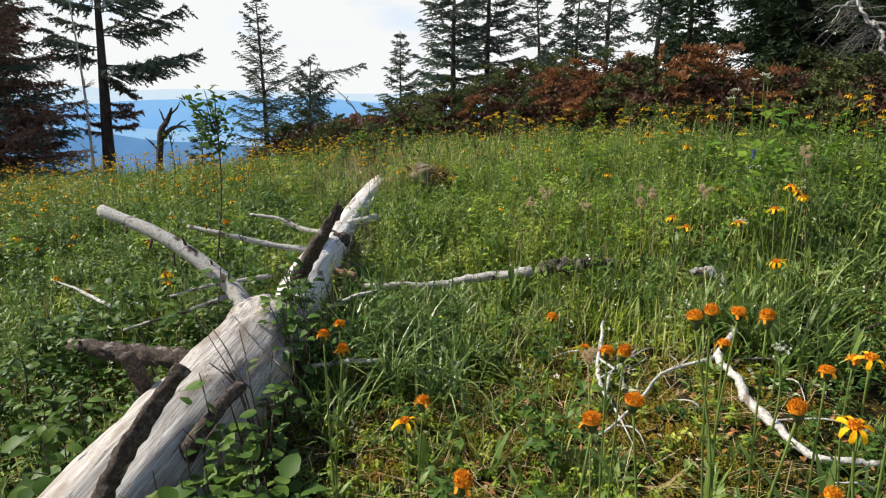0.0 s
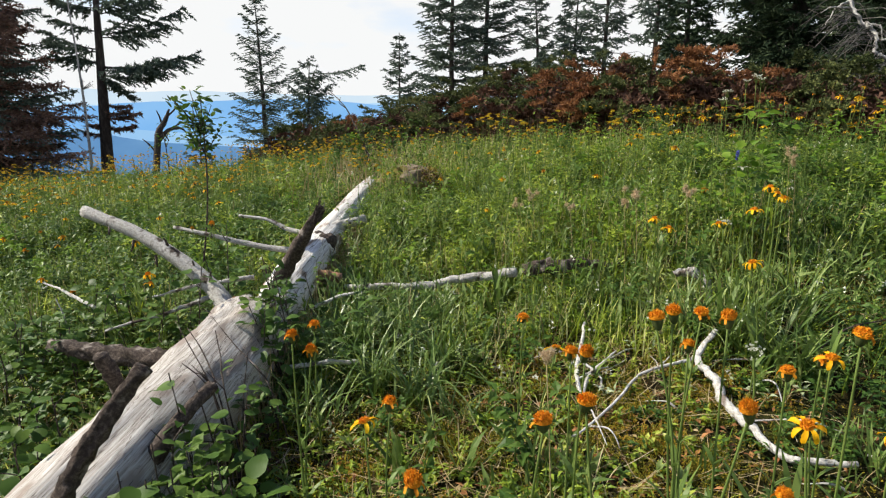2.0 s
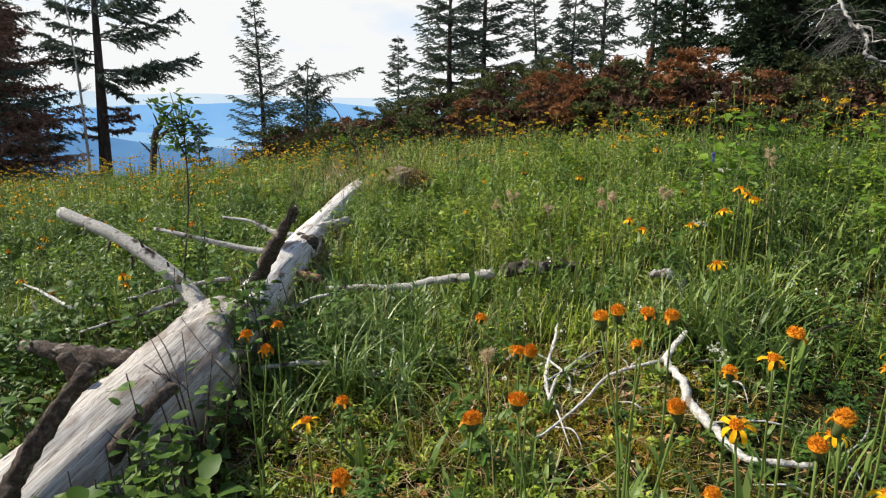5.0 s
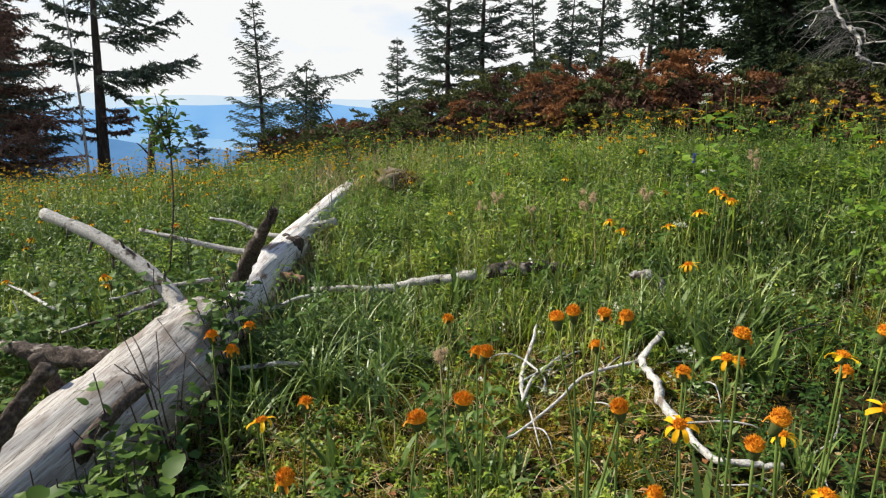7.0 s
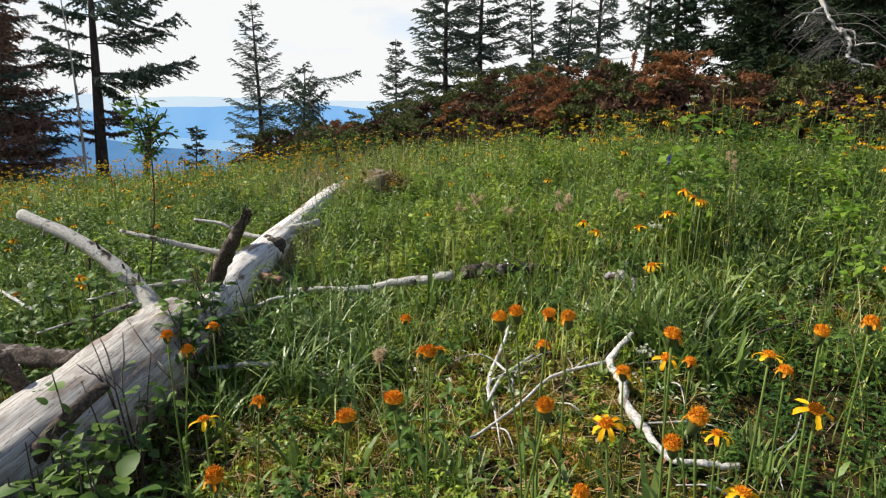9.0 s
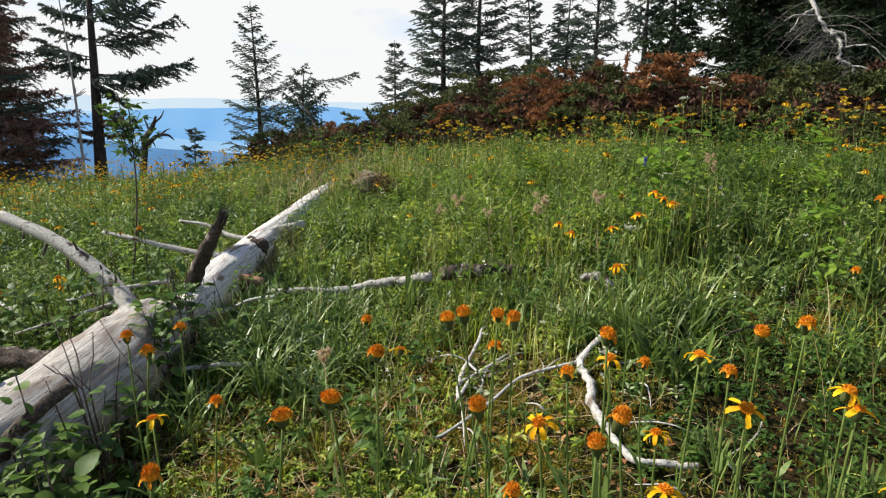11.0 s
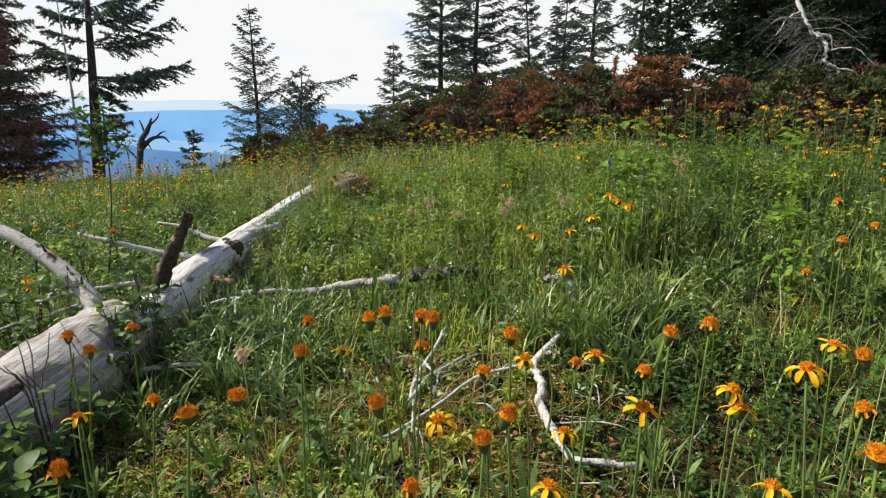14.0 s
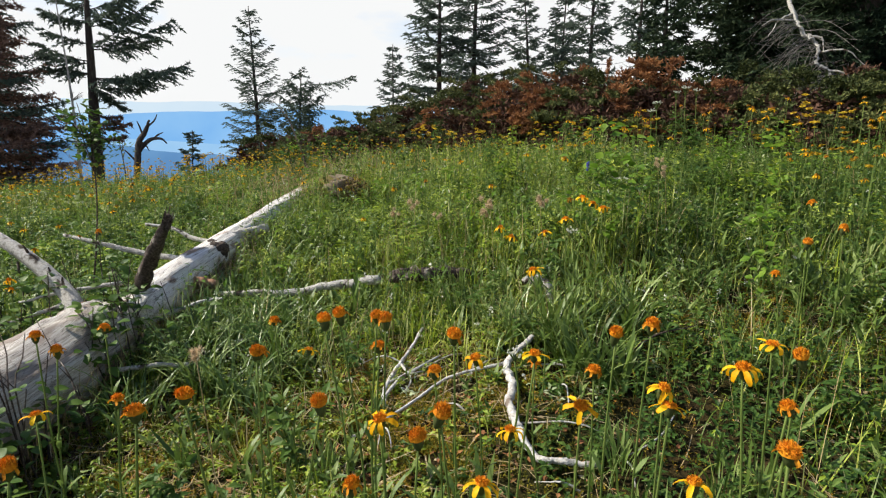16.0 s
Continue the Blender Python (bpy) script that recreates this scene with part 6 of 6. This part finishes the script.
herbs(17000, 1.1, 3.1, 6, 0.034, 0.0115, 0.0052, LOW, "creeping_herbs", "low creeping yellow-green and reddish leaves", 0.45, 0.46, 6.5, False, True)
herbs(5600, 3.0, 5.6, 12, 0.25, 0.042, 0.018, FORB, "meadow_herbs", "mixed green meadow herbs with small leaves", 0.1, shady=-0.85)
herbs(2200, 2.8, 5.8, 10, 0.22, 0.046, 0.022, DARKLEAF, "dark_herbs", "dark green leafy herbs among the grass", 0.2, 0.55, 1.6)
herbs(1500, 2.3, 5.6, 7, 0.22, 0.10, 0.022, GLAUCOUS, "grey_green_herbs", "grey-green lance-leaved herbs", 0.9)
herbs(1100, 2.2, 5.0, 16, 0.33, 0.05, 0.011, GLAUCOUS, "leafy_stalks", "upright grey-green stalks with narrow leaves", 0.7, shady=-0.4)
herbs(1500, 4.6, 9.0, 12, 0.25, 0.06, 0.015, GLAUCOUS, "leafy_stalks", "upright grey-green stalks with narrow leaves", 0.7)
herbs(4800, 5.6, 9.5, 7, 0.24, 0.06, 0.026, FORB, "meadow_herbs", "mixed green meadow herbs with small leaves", 0.1, stem=False, shady=-0.5)
herbs(2200, 5.2, 9.0, 9, 0.23, 0.06, 0.028, DARKLEAF, "dark_herbs", "dark green leafy herbs among the grass", 0.2, 0.58, 1.0, stem=False)
herbs(900, 2.6, 7.0, 8, 0.40, 0.06, 0.026, BRIGHT, "bright_herbs", "taller bright green leafy herbs", 0.3, 0.62, 1.1, shady=-0.75)
herbs(260, 1.7, 3.4, 7, 0.10, 0.036, 0.012, SILVER, "silvery_herbs", "pale silvery herbs among the grass", 0.4)
herbs(520, 3.2, 7.5, 8, 0.26, 0.036, 0.015, SILVER, "silvery_herbs", "pale silvery herbs among the grass", 0.5)
x, y = green.normal(-0.7, 0.35, 900), green.uniform(4.6, 7.2, 900)
stuff("dry_grass", Soup().add(*blades(np.stack([x, y, ground_height(x, y) - 0.01], 1), green.random(900) * 6.283, 0.18 + 0.3 * green.random(900), np.full(900, 0.0055), np.abs(green.normal(0.3, 0.3, 900)), np.abs(green.normal(0.3, 0.5, 900)), 3)), DRY, "dead pale grass about the end of the log", "grass")


def herb_clump(x, y, kind, size=1.0):
    """One leafy plant that stands out from the sward."""
    root = thing("herb_clump", on_ground(x, y), CLUMPS[kind][1], "herb", "leafy herb clumps")
    s = Soup()
    if kind == "lance":
        n = int(green.integers(9, 16))
        s.add(*blades(np.stack([green.normal(0, 0.015, n), green.normal(0, 0.015, n), np.full(n, -0.01)], 1), green.random(n) * 6.283, size * 0.2 * (0.6 + 0.6 * green.random(n)), size * 0.02 * (0.7 + 0.5 * green.random(n)),
                      np.abs(green.normal(0.25, 0.2, n)), np.abs(green.normal(0.6, 0.35, n)), 5, 0.3))
        part("foliage", s.mesh("foliage", CLUMPS[kind][0]), root)
    else:
        for q in range(int(green.integers(3, 5))):
            s = Soup()
            az, tilt, h = green.random() * 6.283, abs(green.normal(0.25, 0.2)), size * 0.24 * (0.6 + 0.6 * green.random())
            m = 14 if kind != "feather" else 26
            u = np.sort(0.15 + 0.85 * green.random(m))
            bow = tilt + (0.9 * u if kind == "feather" else 0.2 * u)
            p = np.stack([np.cos(az) * h * u * np.sin(bow), np.sin(az) * h * u * np.sin(bow), h * u * np.cos(bow)], 1)
            la = (az + np.where(np.arange(m) % 2, 1.35, -1.35)) if kind == "feather" else np.arange(m) * 2.4 + green.random()
            dd = np.stack([np.cos(la), np.sin(la), np.full(m, 0.15)], 1) + green.normal(0, 0.2, (m, 3))
            ll = size * (0.024 if kind == "feather" else 0.046) * (0.6 + 0.6 * green.random(m))
            s.add(*leaves(p, dd, ll, ll * (0.35 if kind == "feather" else 0.52), 0.2, 0.2))
            s.add(*blades(np.zeros((1, 3)), np.array([az]), np.array([h]), np.array([0.003]), np.array([tilt]), np.array([0.4]), 3))
            part("foliage", s.mesh("foliage", CLUMPS[kind][0]), root)


CLUMPS = {"lance": (GLAUCOUS, "grey-green clump of upright lance-shaped leaves"), "leafy": (FORB, "leafy green herb with oval leaves"), "dark": (DARKLEAF, "dark green leafy herb with oval leaves"),
          "bright": (BRIGHT, "bright yellow-green leafy herb"), "feather": (FORB, "green herb with feathery divided leaves")}
done = 0
while done < 260:
    y = 0.75 + 4.6 * green.random() ** 0.8
    x = green.uniform(-0.8 * y - 0.3, 1.1 + 0.8 * y)
    if not in_view_wedge(x, y, 0.1) or abs(x - log_x(y)) < 0.2 or green.random() < 0.85 * bare(np.array(x), np.array(y)) or green.random() < 0.9 * thin_spot(x, y):
        continue
    kind = ("lance", "leafy", "dark", "feather", "bright", "dark", "lance")[int(green.integers(0, 7))]
    if y < 2.6 and kind in ("bright", "feather", "leafy"):
        kind = "dark"
    if x < -0.9 and kind == "lance":
        kind = "dark"
    herb_clump(x, y, kind, (0.75 + 0.5 * green.random()) * (0.85 + 0.1 * y))
    done += 1
for x, y in ((1.25, 1.95), (1.32, 2.05), (1.2, 2.2), (1.4, 1.85), (1.3, 2.3), (1.5, 2.15), (0.75, 1.0), (0.85, 1.08), (0.55, 0.9), (0.38, 0.98), (1.05, 0.82), (0.15, 0.95), (0.28, 1.1), (0.6, 1.15)):
    herb_clump(x, y, "lance", 1.0 + 0.4 * green.random())
# thin upright stalks standing above the leaves
x, y, z = scatter(3000, 2.1, 8.5)
n = len(x)
stuff("tall_stalks", Soup().add(*blades(np.stack([x, y, z], 1), green.random(n) * 6.283, (0.32 + 0.3 * green.random(n)) * lush(x, y) * np.clip(1.35 - 0.12 * y, 0.6, 1.0), 0.0026 + 0.0004 * y, np.abs(green.normal(0, 0.1, n)), np.abs(green.normal(0, 0.15, n)), 3)), STEM, "thin upright pale green stalks", "stalks")
# bark flakes and dead leaves along the shaded side of the log
yy = green.uniform(0.8, 3.4, 1100)
xx = log_x(yy) + 0.12 + 0.28 * green.random(1100) ** 1.3
az = green.random(1100) * 6.283
stuff("bark_litter", Soup().add(*leaves(np.stack([xx, yy, ground_height(xx, yy) + 0.006 + 0.03 * green.random(1100)], 1), np.stack([np.cos(az), np.sin(az), green.normal(0.1, 0.35, 1100)], 1), 0.045 * (0.4 + green.random(1100)), 0.02 * (0.4 + green.random(1100)))), BROWN, "dark brown bark flakes and dead leaves beside the log", "litter")
# tiny white flowers dotted through the sward
x, y, z = scatter(420, 1.8, 6.0)
n = len(x)
p = np.stack([x, y, z + lush(x, y) * green.uniform(0.12, 0.3, n)], 1)
tiny = Soup()
for k in range(5):
    tiny.add(*shards(p + green.normal(0, 0.006, (n, 3)), green.normal(0, 1, (n, 3)) + np.array([0, 0, 0.6]), 0.011, 0.010))
stuff("tiny_white_flowers", tiny, WHITE, "tiny white flowers dotted through the grass", "flowers")
# thatch: dry stems lying flat, and dead grass leaning on the log
x, y, z = scatter(4600, 0.9, 3.2)
keep = green.random(len(x)) > 0.85 * thin_spot(x, y)
x, y, z = x[keep], y[keep], z[keep]
n = len(x)
stuff("thatch", Soup().add(*blades(np.stack([x, y, z + 0.012 + 0.03 * green.random(n)], 1), green.random(n) * 6.283, 0.09 + 0.12 * green.random(n), np.full(n, 0.0022), green.normal(1.5, 0.12, n), green.normal(0.0, 0.35, n), 3)), DRY, "dry straw-coloured stems lying on the soil", "litter")
yy = green.uniform(1.0, 3.8, 900)
xx = log_x(yy) + 0.11 + 0.16 * green.random(900)
stuff("dead_grass", Soup().add(*blades(np.stack([xx, yy, ground_height(xx, yy)], 1), green.normal(2.6, 0.7, 900), 0.12 + 0.2 * green.random(900), np.full(900, 0.003), np.abs(green.normal(0.25, 0.25, 900)), green.normal(0.3, 0.5, 900), 4)), DRY, "dead pale grass against the log", "grass")
# litter: dead leaves and straw on the soil
x, y, z = scatter(4500, 0.55, 3.2)
keep = green.random(len(x)) > 0.9 * thin_spot(x, y)
x, y, z = x[keep], y[keep], z[keep]
az = green.random(len(x)) * 6.283
stuff("leaf_litter", Soup().add(*leaves(np.stack([x, y, z + 0.004], 1), np.stack([np.cos(az), np.sin(az), green.normal(0, 0.2, len(x))], 1), 0.03 * (0.5 + green.random(len(x))), 0.012 * (0.5 + green.random(len(x))))), DRY, "dry straw-coloured leaf litter", "litter")

# thinner growth outside the way of the walk
aside = np.random.default_rng(77)
x, y = aside.uniform(-7, 8, 44000), aside.uniform(-4, 7, 44000)
keep = ~in_view_wedge(x, y, 0.2) | (y < 0.5)
x, y = x[keep], y[keep]
n = len(x)
stuff("grass", Soup().add(*blades(np.stack([x, y, ground_height(x, y) - 0.01], 1), aside.random(n) * 6.283, 0.2 * (0.5 + aside.random(n)), np.full(n, 0.012), np.abs(aside.normal(0, 0.35, n)), np.abs(aside.normal(0.2, 0.9, n)), 2)), GRASS, "green meadow grass", "grass")

# fresh upright tufts on the open patch about the white branch
tuft_x, tuft_y = aside.uniform(0.15, 1.75, 60), aside.uniform(0.92, 1.55, 60)
clear = (np.abs(tuft_x - 0.98) > 0.17) & (np.abs(tuft_x - 0.60) > 0.13) | (tuft_y < 1.15)
tuft_x, tuft_y = tuft_x[clear], tuft_y[clear]
owner = aside.integers(0, len(tuft_x), 620)
x, y = tuft_x[owner] + aside.normal(0, 0.022, 620), tuft_y[owner] + aside.normal(0, 0.022, 620)
stuff("grass_tufts", Soup().add(*blades(np.stack([x, y, ground_height(x, y) - 0.01], 1), aside.random(620) * 6.283, (0.08 + 0.10 * aside.random(620)) * (0.7 + 0.6 * aside.random(60)[owner]), 0.004 + 0.006 * aside.random(620), np.abs(aside.normal(0.1, 0.2, 620)), np.abs(aside.normal(0.3, 0.5, 620)), 4)), GLAUCOUS, "upright tufts of grey-green grass", "grass")

# rusty dead leaves on the open mossy patches
x, y, z = scatter(9000, 0.8, 2.4)
keep = green.random(len(x)) < 0.6 * bare(x, y)
x, y, z = x[keep][:900], y[keep][:900], z[keep][:900]
az = green.random(len(x)) * 6.283
stuff("leaf_litter", Soup().add(*leaves(np.stack([x, y, z + 0.012 + 0.012 * green.random(len(x))], 1), np.stack([np.cos(az), np.sin(az), green.normal(0, 0.35, len(x))], 1), 0.028 * (0.5 + green.random(len(x))), 0.012 * (0.5 + green.random(len(x))))), RUST, "rust-brown dead leaves among the moss", "litter")

# broad low leaves in the sward beside and behind the walk
x, y = aside.uniform(-6, 7, 60000), aside.uniform(-3.5, 6.5, 60000)
keep = ~in_view_wedge(x, y, 0.2) | (y < 0.6)
x, y = x[keep], y[keep]
n, az = len(x), aside.random(len(x)) * 6.283
stuff("low_herbs", Soup().add(*leaves(np.stack([x, y, ground_height(x, y) + 0.01 + 0.05 * aside.random(n)], 1), np.stack([np.cos(az), np.sin(az), aside.normal(0.25, 0.3, n)], 1), 0.055 + 0.05 * aside.random(n), 0.03 + 0.025 * aside.random(n), simple=True)), DARKLEAF, "low broad-leaved green herbs", "herbs")

# tall yellow flowers in loose groups along the crest
groups = np.array([(0.28, 5.6, 0.62), (0.55, 5.7, 0.64), (0.72, 5.5, 0.6), (0.98, 5.4, 0.56), (1.42, 5.0, 0.54), (1.76, 4.8, 0.5), (3.24, 4.2, 0.8), (3.41, 4.2, 0.75), (3.51, 4.0, 0.74), (3.44, 3.8, 0.6), (3.1, 4.2, 0.68), (2.3, 4.6, 0.66)])
owner = aside.integers(0, len(groups), 105)
x, y = groups[owner, 0] + aside.normal(0, 0.12, 105), groups[owner, 1] + aside.normal(0, 0.15, 105)
rise = groups[owner, 2] + aside.normal(-0.03, 0.06, 105)
z = ground_height(x, y)
heads, stalks = Soup(), Soup()
for k in range(8):
    az = k * 0.785 + aside.random(105)
    heads.add(*shards(np.stack([x, y, z + rise], 1), np.stack([np.cos(az), np.sin(az), aside.normal(0.0, 0.3, 105)], 1), 0.03, 0.018))
for k in range(4):
    heads.add(*shards(np.stack([x, y, z + rise - 0.006], 1), np.stack([np.cos(k * 1.6 + x), np.sin(k * 1.6 + x), np.full(105, 1.2)], 1), 0.02, 0.02))
stalks.add(*blades(np.stack([x, y, z], 1), aside.random(105) * 6.283, rise, np.full(105, 0.006), np.zeros(105), np.zeros(105), 2))
stuff("crest_flower_heads", heads, FAR_YELLOW, "yellow flower heads in groups along the crest", "flowers")
stuff("crest_flower_stalks", stalks, STEM, "upright green stalks of the crest flowers", "stalks")

# a thicket of low leafy shoots against the near end of the log
foot_x, foot_y = aside.uniform(-0.63, -0.46, 46), aside.uniform(0.92, 1.30, 46)
foot_z = ground_height(foot_x, foot_y)
tall = np.clip(0.05 - foot_z, 0.08, 0.4) * (0.6 + 0.45 * aside.random(46))
owner = aside.integers(0, 46, 330)
up = (0.45 + 0.55 * aside.random(330)) * tall[owner]
az = aside.random(330) * 6.283
out = np.stack([np.cos(az), np.sin(az), aside.normal(0.1, 0.3, 330)], 1)
size = 0.03 + 0.024 * aside.random(330)
stuff("shoot_leaves", Soup().add(*leaves(np.stack([foot_x[owner], foot_y[owner], foot_z[owner] + up], 1) + out * 0.015, out, size, size * 0.75)), ROSE, "dark green oval leaves thick at the foot of the log", "shrub leaves")
stuff("shoot_stems", Soup().add(*blades(np.stack([foot_x, foot_y, foot_z], 1), aside.random(46) * 6.283, tall, np.full(46, 0.004), np.zeros(46), np.zeros(46), 2)), BARKED, "thin dark stems of low shoots by the log", "stems")
